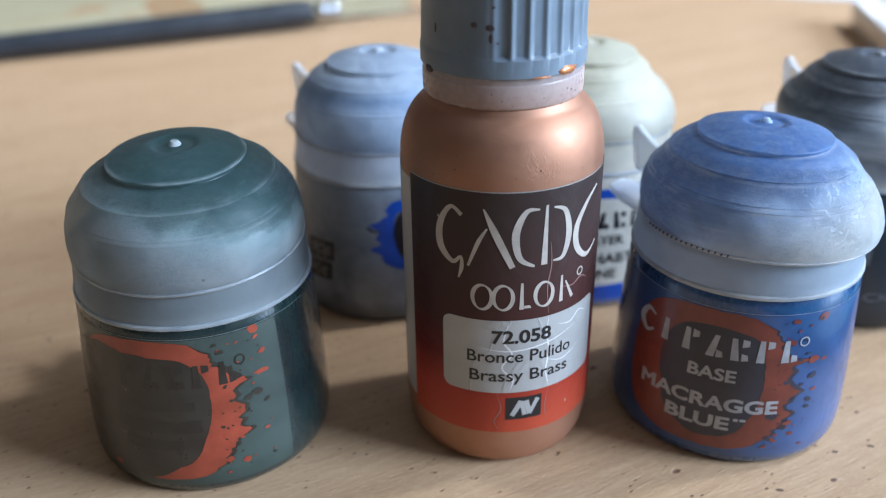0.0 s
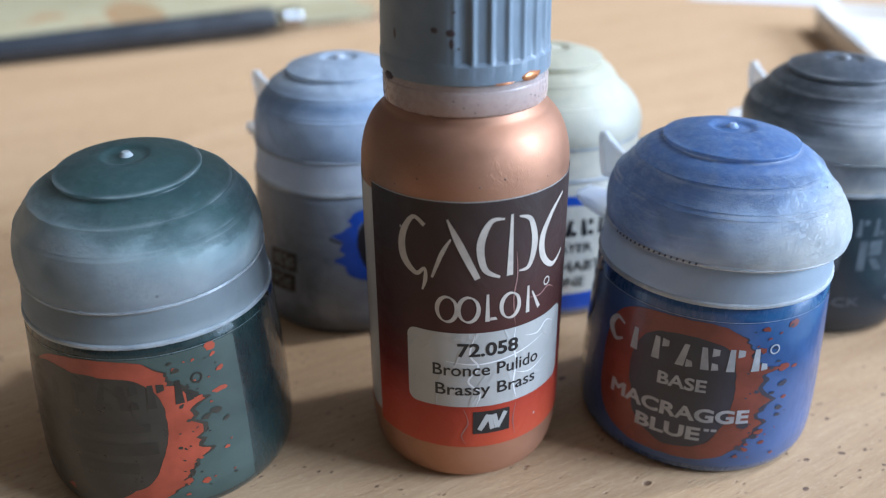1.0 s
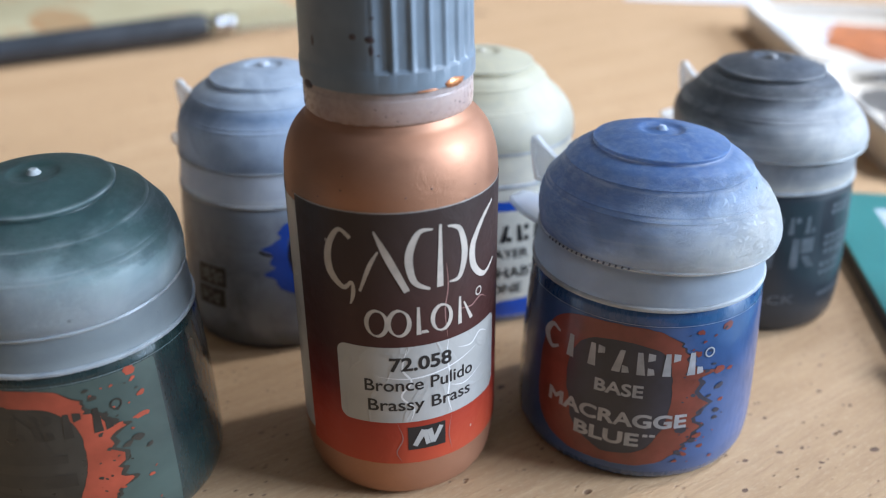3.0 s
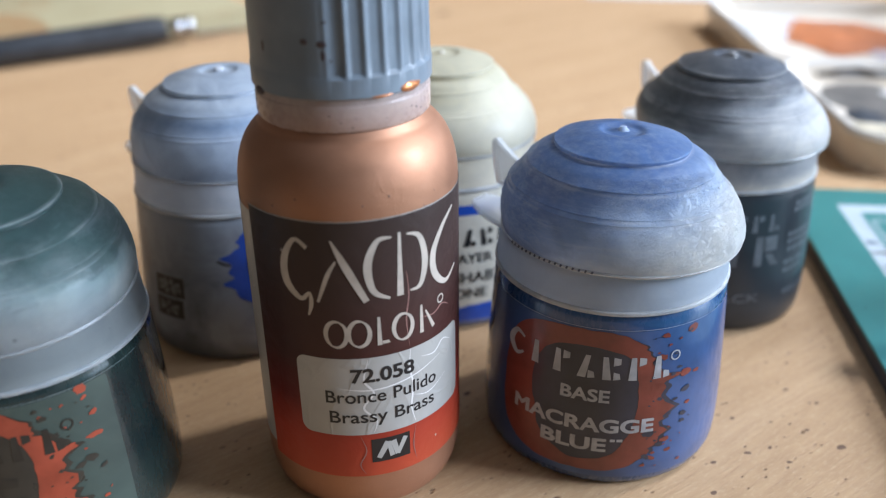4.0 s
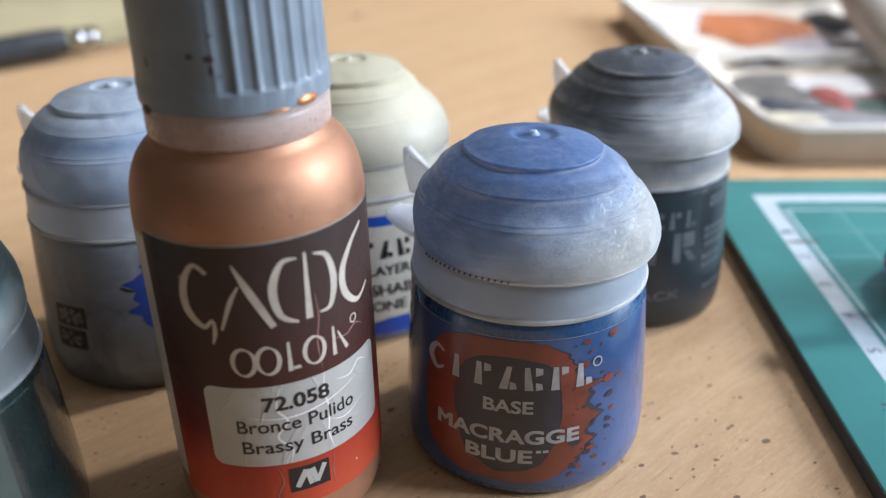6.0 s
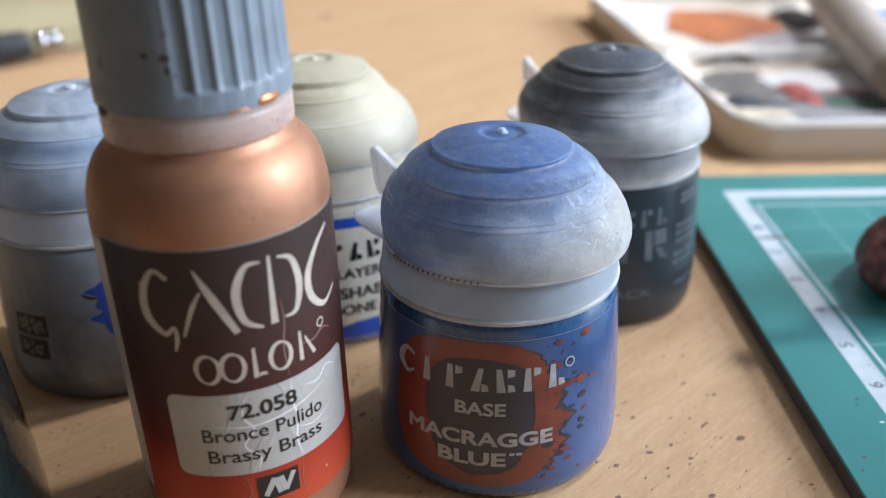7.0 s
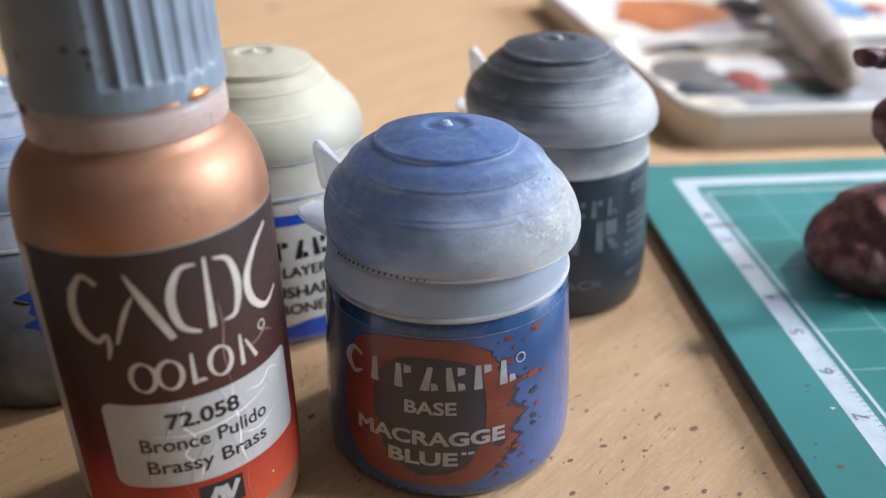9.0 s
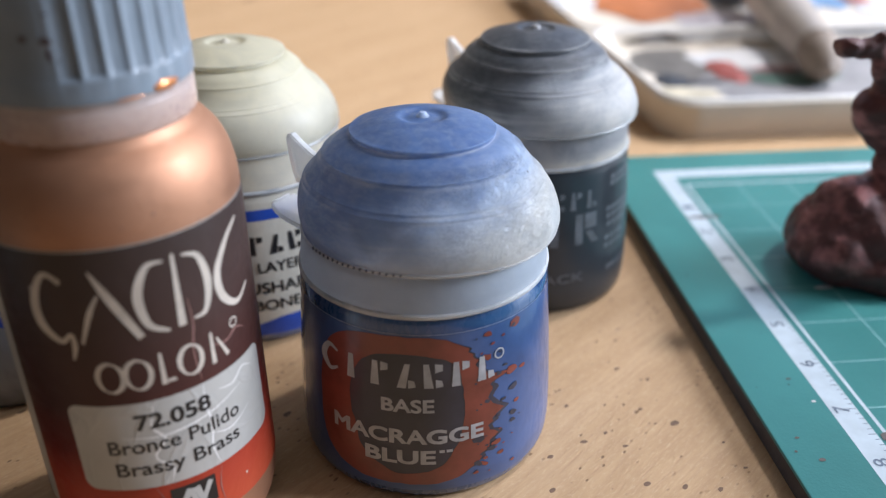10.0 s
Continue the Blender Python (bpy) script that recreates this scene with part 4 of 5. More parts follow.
part("label_band", wrap(outline(rounded(-0.6, 1.6, 2.03, 2.19, 0.03)), POT_R, -90, 0.004), BLUE_INK, bone_body, "bright blue printed band")
part("label_band", wrap(outline([(-0.7, 0.16), (1.7, 0.16), (1.6, 0.50), (0.9, 0.34), (0.5, 0.46), (0.1, 0.36), (-0.6, 0.5)]), POT_R, -90, 0.004), BLUE_INK, bone_body, "blue printed foot")
part("makers_mark", wrap(maker_mark(-0.55, 1.5, 1.50, 1.79), POT_R, -90, 0.006), BLACK_INK, bone_body)
for text, x0, x1, y0, y1 in (("LAYER", 0.22, 0.90, 1.22, 1.38), ("USHABTI", 0.05, 1.14, 0.88, 1.06), ("BONE", 0.12, 0.80, 0.60, 0.77)):
    part("lettering", wrap(lettering(text, x0, x1, y0, y1, 0.02), POT_R, -90, 0.006), BLACK_INK, bone_body)

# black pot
# lean darkens the left and pales the right, partly painted-in light
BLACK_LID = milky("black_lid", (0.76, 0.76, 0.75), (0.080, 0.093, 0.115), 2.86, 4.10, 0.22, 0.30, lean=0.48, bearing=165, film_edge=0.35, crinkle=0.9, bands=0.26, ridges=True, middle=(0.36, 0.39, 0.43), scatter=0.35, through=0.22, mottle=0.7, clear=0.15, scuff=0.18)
BLACK_COLLAR = milky("black_collar", (0.74, 0.71, 0.65), (0.42, 0.43, 0.45), 2.42, 2.70, 0.25, depth=0.002, scatter=0.35, through=0.32)
BLACK_BODY = clear_body("black_body", (0.033, 0.043, 0.054), (0.027, 0.032, 0.038), (0.024, 0.031, 0.040), 0.34, 0.3)
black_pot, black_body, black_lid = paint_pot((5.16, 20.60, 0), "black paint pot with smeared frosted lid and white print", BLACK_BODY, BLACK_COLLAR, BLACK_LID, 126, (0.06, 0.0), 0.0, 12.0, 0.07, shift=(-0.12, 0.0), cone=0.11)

DIM_INK = plain("dim_white_ink", (0.13, 0.15, 0.17), 0.45, 0.0, 0.3, 5.0)
part("makers_mark", wrap(maker_mark(-1.2, 0.78, 1.78, 2.06), POT_R, -90, 0.006), DIM_INK, black_body)
bars = [outline([(x, 1.20), (x + 0.13, 1.20), (x + 0.13, 1.70), (x, 1.70)]) for x in (-0.35, 0.0, 0.40)] + [outline([(0.56, 1.44), (0.78, 1.46), (0.78, 1.70), (0.56, 1.70)]), outline([(0.58, 1.40), (0.70, 1.40), (0.84, 1.20), (0.70, 1.20)])]
part("makers_mark", wrap(merged(*bars), POT_R, -90, 0.006), DIM_INK, black_body)
part("lettering", wrap(lettering("BLACK", -0.42, 0.58, 0.57, 0.72, 0.012), POT_R, -90, 0.006), DIM_INK, black_body)
small = []
for z, x0, n in ((2.12, 1.10, 4), (2.02, 1.08, 4), (1.62, 1.0, 5), (1.50, 1.0, 5), (1.36, 1.02, 4), (1.14, 0.98, 4), (1.0, 0.98, 4), (0.60, 1.05, 5)):
    small += [outline([(x0 + 0.13 * k, z), (x0 + 0.13 * k + 0.09, z), (x0 + 0.13 * k + 0.10, z + 0.075), (x0 + 0.13 * k + 0.01, z + 0.075)]) for k in range(n)]
part("small_print", wrap(merged(*small), POT_R, -90, 0.006), DIM_INK, black_body)

# ---- dropper bottle ----
BOT_R = 1.245
bottle = thing("dropper_bottle", (0.01, 15.6, 0), 0, "bronze paint dropper bottle with grey ribbed cap and maroon label", "paint bottle")
bottle.matrix_world = bottle.matrix_world @ Matrix.Rotation(radians(-0.5), 4, "Y")
B_PROFILE = smooth_profile([(0.95, 0.0), (1.06, 0.02), (1.15, 0.10), (1.205, 0.26), (1.235, 0.5), (1.24, 1.2), (1.24, 2.6), (1.24, 3.7), (1.24, 4.0), (1.228, 4.18), (1.19, 4.36), (1.12, 4.53), (1.03, 4.65), (0.965, 4.71), (0.94, 4.755)], 5) + [(0.90, 4.82), (0.0, 4.84)]
shell = part("shell", lathe([(0.0, 0.0)] + B_PROFILE), BRONZE, bottle)
part("neck_ring", lathe([(0.80, 4.79), (0.915, 4.795), (0.940, 4.82), (0.945, 4.86), (0.945, 5.06), (0.942, 5.072), (0.936, 5.08), (0.934, 5.18), (0.90, 5.20), (0.70, 5.20)]), NECK, bottle, "translucent tamper ring")


def ribbed_cap():
    """Smooth skirt below, ribs above on the turned side, tapering to the top."""
    bm = bmesh.new()
    segs, rows = 480, [(0.955, 5.155), (0.966, 5.165), (0.966, 5.355), (0.960, 5.372), (0.955, 5.40), (0.950, 5.60), (0.94, 6.2), (0.925, 6.9), (0.90, 7.28), (0.84, 7.38), (0.70, 7.42)]
    rings = []
    for r, z in rows:
        ring = []
        rib = min(1.0, max(0.0, (z - 5.36) / 0.03)) * min(1.0, max(0.0, (7.3 - z) / 0.1))
        for i in range(segs):
            a = math.tau * i / segs
            deg = (math.degrees(a) + 180) % 360 - 180
            on = rib * max(0.0, min(1.0, (deg + 90.0) / 9.0, (110.0 - deg) / 9.0))
            off = (deg + 74.5 + 6.0) % 12.0 - 6.0
            k = r - on * 0.028 * (1.0 - math.exp(-(off / 2.1) ** 2))
            ring.append(bm.verts.new((k * math.cos(a), k * math.sin(a), z)))
        rings.append(ring)
    for a, b in zip(rings, rings[1:]):
        for i in range(segs):
            j = (i + 1) % segs
            bm.faces.new((a[i], a[j], b[j], b[i]))
    bm.faces.new(rings[-1])
    bm.faces.new(list(reversed(rings[0])))
    bmesh.ops.recalc_face_normals(bm, faces=bm.faces)
    return bm


cap = part("cap", ribbed_cap(), CAP_GREY, bottle, "grey ribbed screw cap")
part("paint_label", panel(BOT_R, -138, 205, 0.62, 3.96), LABEL, shell, "maroon to red printed label")
part("label_top_edge", panel(BOT_R, -138, 205, 3.961, 3.972, 0.002, 64, 1), PAPER, shell, "thin white paper edge")
part("label_seam", panel(BOT_R, -163, -138, 0.75, 3.88, 0.002, 12), PAPER, shell, "bare white paper edge")
part("name_panel", wrap(outline(rounded(-0.48, 1.72, 1.24, 2.30, 0.12)), BOT_R, -90, 0.005, lean=0.0), PAPER, shell, "pale paper name panel")
for text, x0, x1, y0, y1, bold in (("72.058", 0.15, 0.90, 1.98, 2.16, 0.03), ("Bronce Pulido", -0.15, 1.22, 1.70, 1.87, 0.012), ("Brassy Brass", -0.12, 1.18, 1.42, 1.59, 0.012)):
    part("lettering", wrap(lettering(text, x0, x1, y0, y1, bold), BOT_R, -90, 0.008), BLACK_INK, shell)
part("emblem_plate", wrap(outline([(0.34, 0.82), (0.81, 0.82), (0.81, 1.16), (0.34, 1.16)]), BOT_R, -90, 0.005), BLACK_INK, shell, "small black emblem")
part("emblem", wrap(merged(ribbon([(0.42, 0.88), (0.54, 1.10)], [0.06, 0.08]), ribbon([(0.54, 1.10), (0.585, 0.88)], [0.05, 0.06]), ribbon([(0.60, 1.10), (0.65, 0.89)], [0.07, 0.06]), ribbon([(0.65, 0.89), (0.755, 1.11)], [0.05, 0.06])), BOT_R, -90, 0.008), PAPER, shell)
# the range's decorative mark, as plain sweeping shapes
SWEEPS = [
    ([(-0.22, 3.66), (-0.36, 3.74), (-0.50, 3.50), (-0.50, 3.22), (-0.34, 3.04), (-0.23, 3.12), (-0.22, 2.98), (-0.26, 2.84)], [0.05, 0.05, 0.085, 0.10, 0.06, 0.035, 0.05, 0.02]),
    ([(-0.14, 3.02), (-0.02, 3.34), (0.08, 3.52)], [0.03, 0.05, 0.02]),
    ([(0.04, 3.76), (0.18, 3.45), (0.38, 3.02)], [0.02, 0.085, 0.07]),
    ([(0.64, 3.02), (0.46, 3.14), (0.41, 3.45), (0.52, 3.72), (0.68, 3.74)], [0.03, 0.07, 0.09, 0.06, 0.02]),
    ([(0.77, 3.78), (0.76, 3.02)], [0.03, 0.08]),
    ([(0.86, 3.74), (1.02, 3.66), (1.09, 3.36), (1.02, 3.08), (0.88, 3.05)], [0.02, 0.06, 0.09, 0.06, 0.02]),
    ([(1.62, 3.80), (1.40, 3.66), (1.22, 3.40), (1.24, 3.12), (1.44, 2.94), (1.68, 3.04)], [0.03, 0.06, 0.09, 0.09, 0.06, 0.03]),
]
for p, w in SWEEPS:
    part("range_mark", wrap(ribbon(p, w), BOT_R, -90, 0.007), CREAM_INK, shell)
LOWER = []
for x in (0.03, 0.28, 0.78):
    turn = [math.tau * k / 12 + 1.2 for k in range(13)]
    LOWER.append(([(x + 0.115 * math.cos(a), 2.62 + 0.165 * math.sin(a)) for a in turn], [0.020 + 0.032 * abs(math.cos(a + 0.4)) for a in turn]))
LOWER += [([(x, 2.81), (x, 2.45)], [0.03, 0.055]) for x in (0.50, 1.02)] + [([(1.08, 2.72), (1.20, 2.46)], [0.02, 0.05])]
for bm in [ribbon(p, w) for p, w in LOWER] + [outline([(0.53, 2.46), (0.62, 2.46), (0.60, 2.50), (0.53, 2.50)]), spot_ring(1.33, 2.76, 0.05)]:
    part("range_mark", wrap(bm, BOT_R, -90, 0.007), CREAM_INK, shell)


def fleck(name, deg, z, w, h, d, radius, m, parent, label=""):
    """A dried run or spatter on a round wall."""
    bm = bmesh.new()
    bmesh.ops.create_icosphere(bm, subdivisions=3, radius=1.0)
    a = radians(deg)
    for v in bm.verts:
        k = 1 + 0.25 * noise.noise(v.co * 1.8 + Vector((deg, z, 0)))
        x, y, q = v.co.x * w * k, v.co.y * d, v.co.z * h * k
        r = radius + y
        v.co = Vector((r * math.cos(a + x / radius), r * math.sin(a + x / radius), z + q))
    return part(name, bm, m, parent, label)


fleck("paint_run", -32.0, 5.19, 0.15, 0.050, 0.030, 0.962, DRIP, cap, "glossy bronze paint run")
fleck("paint_run", -54.0, 5.162, 0.12, 0.012, 0.015, 0.965, DRIP, cap)
fleck("paint_run", -139.0, 5.15, 0.09, 0.045, 0.02, 0.965, STAIN, cap, "dark dried paint")
for deg, z, w, h in ((-131.0, 5.63, 0.022, 0.065), (-98.9, 5.73, 0.04, 0.03), (-88.2, 5.71, 0.05, 0.032), (-87.5, 5.60, 0.025, 0.05), (-86.0, 5.92, 0.02, 0.012), (-83.0, 5.55, 0.012, 0.012)):
    fleck("spatter", deg, z, w, h, 0.006, 0.948, STAIN, cap)
random.seed(11)
for k in range(16):
    deg, z = random.uniform(-150, -10), random.choice((random.uniform(3.95, 4.35), random.uniform(4.85, 5.0)))
    sz = random.uniform(0.006, 0.014)
    fleck("spatter", deg, z, sz, sz * 0.8, 0.004, 0.945 if z > 4.6 else 1.238 - max(0.0, z - 4.05) ** 2 * 0.5, STAIN, bottle)
# creases in the label paper
CREASE = plain("crease_paper", (0.74, 0.73, 0.71), 0.5, 0.0, 0.05, 5.0)
RUBBED = plain("rubbed_print", (0.30, 0.16, 0.14), 0.5, 0.0, 0.2, 8.0)
folds = [
    ([(0.36, 2.28), (0.30, 2.0), (0.40, 1.82), (0.28, 1.62), (0.42, 1.44), (0.38, 1.26)], 0.014),
    ([(0.86, 2.3), (0.84, 2.05), (0.88, 1.8), (0.85, 1.5), (0.90, 1.27)], 0.012),
    ([(0.02, 1.90), (0.40, 1.86), (0.86, 1.92), (1.3, 2.04)], 0.010),
    ([(1.0, 2.14), (1.2, 2.10), (1.36, 2.2), (1.52, 2.12)], 0.010),
    ([(0.88, 1.66), (1.1, 1.6), (1.4, 1.72)], 0.008),
    ([(0.84, 3.3), (0.86, 3.0), (0.82, 2.7), (0.85, 2.34)], 0.008),
    ([(1.0, 2.66), (1.2, 2.62), (1.36, 2.68), (1.5, 2.6)], 0.010),
    ([(0.22, 1.22), (0.28, 1.0), (0.20, 0.8), (0.26, 0.66)], 0.007),
    ([(0.90, 1.22), (0.86, 0.95), (0.90, 0.7)], 0.006),
]
for p, w in folds:
    part("crease", wrap(ribbon(p, [w * 0.3] + [w * 1.8] * (len(p) - 2) + [w * 0.3]), BOT_R, -90, 0.0062), CREASE if p[0][1] < 2.32 and p[-1][1] > 1.2 else RUBBED, shell)

# ---- cutting mat ----
mat = thing("cutting_mat", (7.34, 24.55, 0), 0, "green cutting mat with white ruler border and grid", "cutting mat")
MW, MD = 30.0, 22.0        # it runs to the right and towards the viewer
# lower layer of the mat, its shade given by colour
part("mat_shaded_side", box(0.01, MW - 0.01, -MD + 0.01, -0.01, 0, 0.239), MAT_SHADED_EDGE, mat, "side of the mat, coloured as dark as its shadow", smooth=False)
part("mat_sheet", box(0, MW, -MD, 0, 0.24, 0.30, 0.02), MAT_GREEN, mat)


def strip(x0, x1, y0, y1, z=0.302):
    bm = bmesh.new()
    bm.faces.new([bm.verts.new(p) for p in ((x0, y0, z), (x1, y0, z), (x1, y1, z), (x0, y1, z))])
    return bm


RUL_X, RUL_Y = 0.94, -0.82     # outer corner of the printed ruler, from the mat's corner
GX, GY = 1.42, -1.55           # corner of the grid
part("ruler_band", strip(RUL_X, RUL_X + 0.36, -MD + 0.9, RUL_Y), MAT_LINE, mat, "white printed ruler band")
part("ruler_band", strip(RUL_X + 0.361, MW - 0.9, RUL_Y - 0.36, RUL_Y), MAT_LINE, mat, "white printed ruler band")
part("border_line", merged(strip(GX - 0.025, GX + 0.025, -MD + 0.9, GY + 0.025), strip(GX + 0.0251, MW - 1.4, GY - 0.025, GY + 0.025)), MAT_LINE, mat)
grid = []
for k in range(1, 20):
    grid.append(strip(GX + 0.026, MW - 1.4, GY - k - 0.012, GY - k + 0.012, 0.3024))
for k in range(1, 27):
    grid.append(strip(GX + k - 0.012, GX + k + 0.012, -MD + 1.4, GY - 0.026, 0.3028))
for g in grid:
    part("grid_line", g, MAT_GRID, mat)
INK = plain("ruler_ink", (0.12, 0.16, 0.22), 0.5)
ticks = []
for k in range(0, 200):
    ln = 0.16 if k % 10 == 0 else 0.11 if k % 5 == 0 else 0.07
    ticks.append(strip(RUL_X + 0.36 - ln, RUL_X + 0.355, GY - k * 0.1 - 0.006, GY - k * 0.1 + 0.006, 0.305))
part("ruler_ticks", merged(*ticks), INK, mat)
for k in range(1, 20):
    bm = lettering(str(k), -0.07 if k < 10 else -0.13, 0.07 if k < 10 else 0.13, -0.10, 0.10)
    bmesh.ops.transform(bm, matrix=Matrix.Translation((RUL_X + 0.15, GY - k, 0.306)) @ Matrix.Rotation(radians(90), 4, "Z"), verts=bm.verts)
    part("numeral", bm, INK, mat, smooth=False)

SMUDGE = plain("brown_smudge", (0.10, 0.085, 0.075), 0.5, 0.0, 0.3, 3.0)
CHIP = plain("white_paint_chip", (0.70, 0.72, 0.72), 0.5, 0.0, 0.1, 5.0)
MARKS = [(1.28, -2.97, 0.34, 0.05, SMUDGE), (1.42, -9.12, 0.10, 0.09, SMUDGE), (2.28, -5.60, 0.16, 0.05, CHIP), (0.81, -8.36, 0.035, 0.02, CHIP), (0.28, -9.03, 0.03, 0.02, SMUDGE), (0.16, -9.27, 0.02, 0.02, SMUDGE), (0.41, -9.44, 0.045, 0.03, SMUDGE), (0.69, -7.86, 0.035, 0.02, SMUDGE)]
for x, y, rx, ry, m in MARKS:
    bm = blot(rx, ry, x * 3 + y, 0.0)
    bmesh.ops.translate(bm, vec=(x, y, 0.307), verts=bm.verts)
    part("paint_mark", bm, m, mat, "dried paint mark")

# ---- palette tray ----
tray = thing("palette_tray", (9.30, 26.05, 0), 0.0, "white plastic palette tray with dried paint in its wells", "palette")


def rounded_ring(x0, x1, y0, y1, r, z, n=8):
    return [(x, y, z) for x, y in rounded(x0, x1, y0, y1, r, n)]


def dish(x0, x1, y0, y1, wells, h=0.87, foot=0.42, draft=0.10):
    """A shallow moulded tray with rounded corners: a skirt, a rim, and wells sunk into it."""
    bm = bmesh.new()
    loops = [rounded_ring(x0 + draft, x1 - draft, y0 + draft, y1 - draft, 0.75, 0.0), rounded_ring(x0, x1, y0, y1, 0.85, h - 0.06), rounded_ring(x0 + 0.02, x1 - 0.02, y0 + 0.02, y1 - 0.02, 0.85, h - 0.02), rounded_ring(x0 + 0.06, x1 - 0.06, y0 + 0.06, y1 - 0.06, 0.8, h)]
    rv = [[bm.verts.new(p) for p in lp] for lp in loops]
    for a, b in zip(rv, rv[1:]):
        for i in range(len(a)):
            j = (i + 1) % len(a)
            bm.faces.new((a[i], a[j], b[j], b[i]))
    bm.faces.new(list(reversed(rv[0])))
    rims = [rv[-1]]
    for (a0, a1, b0, b1) in wells:
        wl = [rounded_ring(a0, a1, b0, b1, 0.75, h), rounded_ring(a0 + 0.05, a1 - 0.05, b0 + 0.05, b1 - 0.05, 0.72, h - 0.06), rounded_ring(a0 + 0.16, a1 - 0.16, b0 + 0.16, b1 - 0.16, 0.65, foot + 0.15), rounded_ring(a0 + 0.35, a1 - 0.35, b0 + 0.35, b1 - 0.35, 0.5, foot)]
        wv = [[bm.verts.new(p) for p in lp] for lp in wl]
        for a, b in zip(wv, wv[1:]):
            for i in range(len(a)):
                j = (i + 1) % len(a)
                bm.faces.new((a[j], a[i], b[i], b[j]))
        bm.faces.new(wv[-1])
        rims.append(wv[0])
    edges = []
    for r in rims:
        for i in range(len(r)):
            edges.append(bm.edges.get((r[i], r[(i + 1) % len(r)])))
    bmesh.ops.triangle_fill(bm, edges=edges, use_beauty=True)
    bmesh.ops.recalc_face_normals(bm, faces=bm.faces)
    return bm


dish_bm = dish(0, 16, 0, 15.0, [(0.24, 15.8, 0.26, 6.3), (0.24, 15.8, 6.6, 14.8)])
for v in dish_bm.verts:
    v.co.x -= 0.08 * v.co.y * max(0.0, 1 - v.co.x / 16)      # its side flares outwards to the back
part("dish", dish_bm, TRAY, tray)
# the rim is coloured as the same plastic in the light
RIM = plain("lit_white_rim", (0.74, 0.74, 0.73), 0.32, 0.0, 0.05, 1.0)
for a0, a1, b0, b1 in ((0.12, 15.9, 0.13, 6.42), (0.12, 15.9, 6.5, 14.9)):
    ring = [Vector((x - 0.08 * y * max(0.0, 1 - x / 16), y, 0.865)) for x, y in rounded(a0, a1, b0, b1, 0.80, 8)]
    part("rim_bead", tube(ring + [ring[0]], [0.075] * (len(ring) + 1), 8), RIM, tray, "bright moulded rim")



def smear(x, y, rx, rz, z, colour, name, seed):
    """A thin smear up the back wall of a well."""
    bm = bmesh.new()
    n = 36
    hub = bm.verts.new((x, y, z))
    ring = []
    for i in range(n):
        a = math.tau * i / n
        k = 1 + 0.3 * noise.noise(Vector((math.cos(a) * 2 + seed, math.sin(a) * 2, seed)))
        dz = max(-0.06, min(0.24, rz * k * math.sin(a)))
        ring.append(bm.verts.new((x + rx * k * math.cos(a), y + 0.10 * dz / 0.3 - 0.012, z + dz)))
    for i in range(n):
        bm.faces.new((hub, ring[i], ring[(i + 1) % n]))
    bm.normal_update()
    part("dried_paint", bm, plain(name, colour, 0.4, 0.0, 0.3, 1.2, 0.02), tray, name.replace("_", " "))


def daub(x, y, rx, ry, z, colour, name, seed, rise=0.06, rough=0.4):
    """A low irregular pool of paint on the floor of a well."""
    bm = bmesh.new()
    n, rings = 40, 5
    c = bm.verts.new((x, y, z + rise))
    prev = None
    for j in range(1, rings + 1):
        t = j / rings
        ring = []
        for i in range(n):
            a = math.tau * i / n
            k = 1 + 0.35 * noise.noise(Vector((math.cos(a) * 1.6 + seed, math.sin(a) * 1.6, seed))) + 0.12 * noise.noise(Vector((math.cos(a) * 5 + seed, math.sin(a) * 5, seed)))
            h = rise * (1 - t ** 3) * (1 + 0.5 * noise.noise(Vector((math.cos(a) * t * 3, math.sin(a) * t * 3, seed * 2))))
            ring.append(bm.verts.new((x + rx * k * t * math.cos(a), y + ry * k * t * math.sin(a), z + h)))
        for i in range(n):
            q = (i + 1) % n
            if prev is None:
                bm.faces.new((c, ring[i], ring[q]))
            else:
                bm.faces.new((prev[i], ring[i], ring[q], prev[q]))
        prev = ring
    bm.normal_update()
    part("dried_paint", bm, plain(name, colour, rough, 0.0, 0.3, 1.2, 0.02), tray, name.replace("_", " "))


daub(1.6, 4.6, 1.15, 1.5, 0.424, (0.15, 0.14, 0.125), "grey_brown_paint", 1.0, 0.02)
daub(5.5, 3.0, 5.0, 2.5, 0.422, (0.30, 0.295, 0.30), "pale_grey_paint", 2.0, 0.012)
daub(4.1, 4.75, 2.0, 1.0, 0.44, (0.88, 0.89, 0.90), "white_paint", 3.0, 0.12)
daub(2.85, 3.75, 0.50, 0.95, 0.45, (0.40, 0.10, 0.08), "brick_red_paint", 4.0, 0.10)
daub(4.25, 2.9, 1.25, 0.55, 0.442, (0.08, 0.16, 0.12), "dull_green_paint", 5.0, 0.04)
daub(1.15, 3.0, 0.42, 0.65, 0.442, (0.035, 0.042, 0.052), "dark_grey_paint", 6.0, 0.04)
daub(1.85, 2.85, 0.65, 0.16, 0.446, (0.03, 0.03, 0.035), "black_paint_streak", 6.5, 0.03)
daub(4.2, 3.8, 0.75, 0.34, 0.45, (0.40, 0.20, 0.20), "dusty_pink_paint", 7.0, 0.04)
daub(1.2, 2.0, 0.9, 0.5, 0.44, (0.55, 0.50, 0.38), "cream_paint", 7.5, 0.03)
daub(0.9, 12.6, 1.7, 2.0, 0.43, (0.75, 0.76, 0.78), "thick_white_paint", 8.0, 0.10)
daub(2.9, 11.6, 2.1, 2.5, 0.45, (0.52, 0.18, 0.065), "orange_paint", 9.0, 0.12)
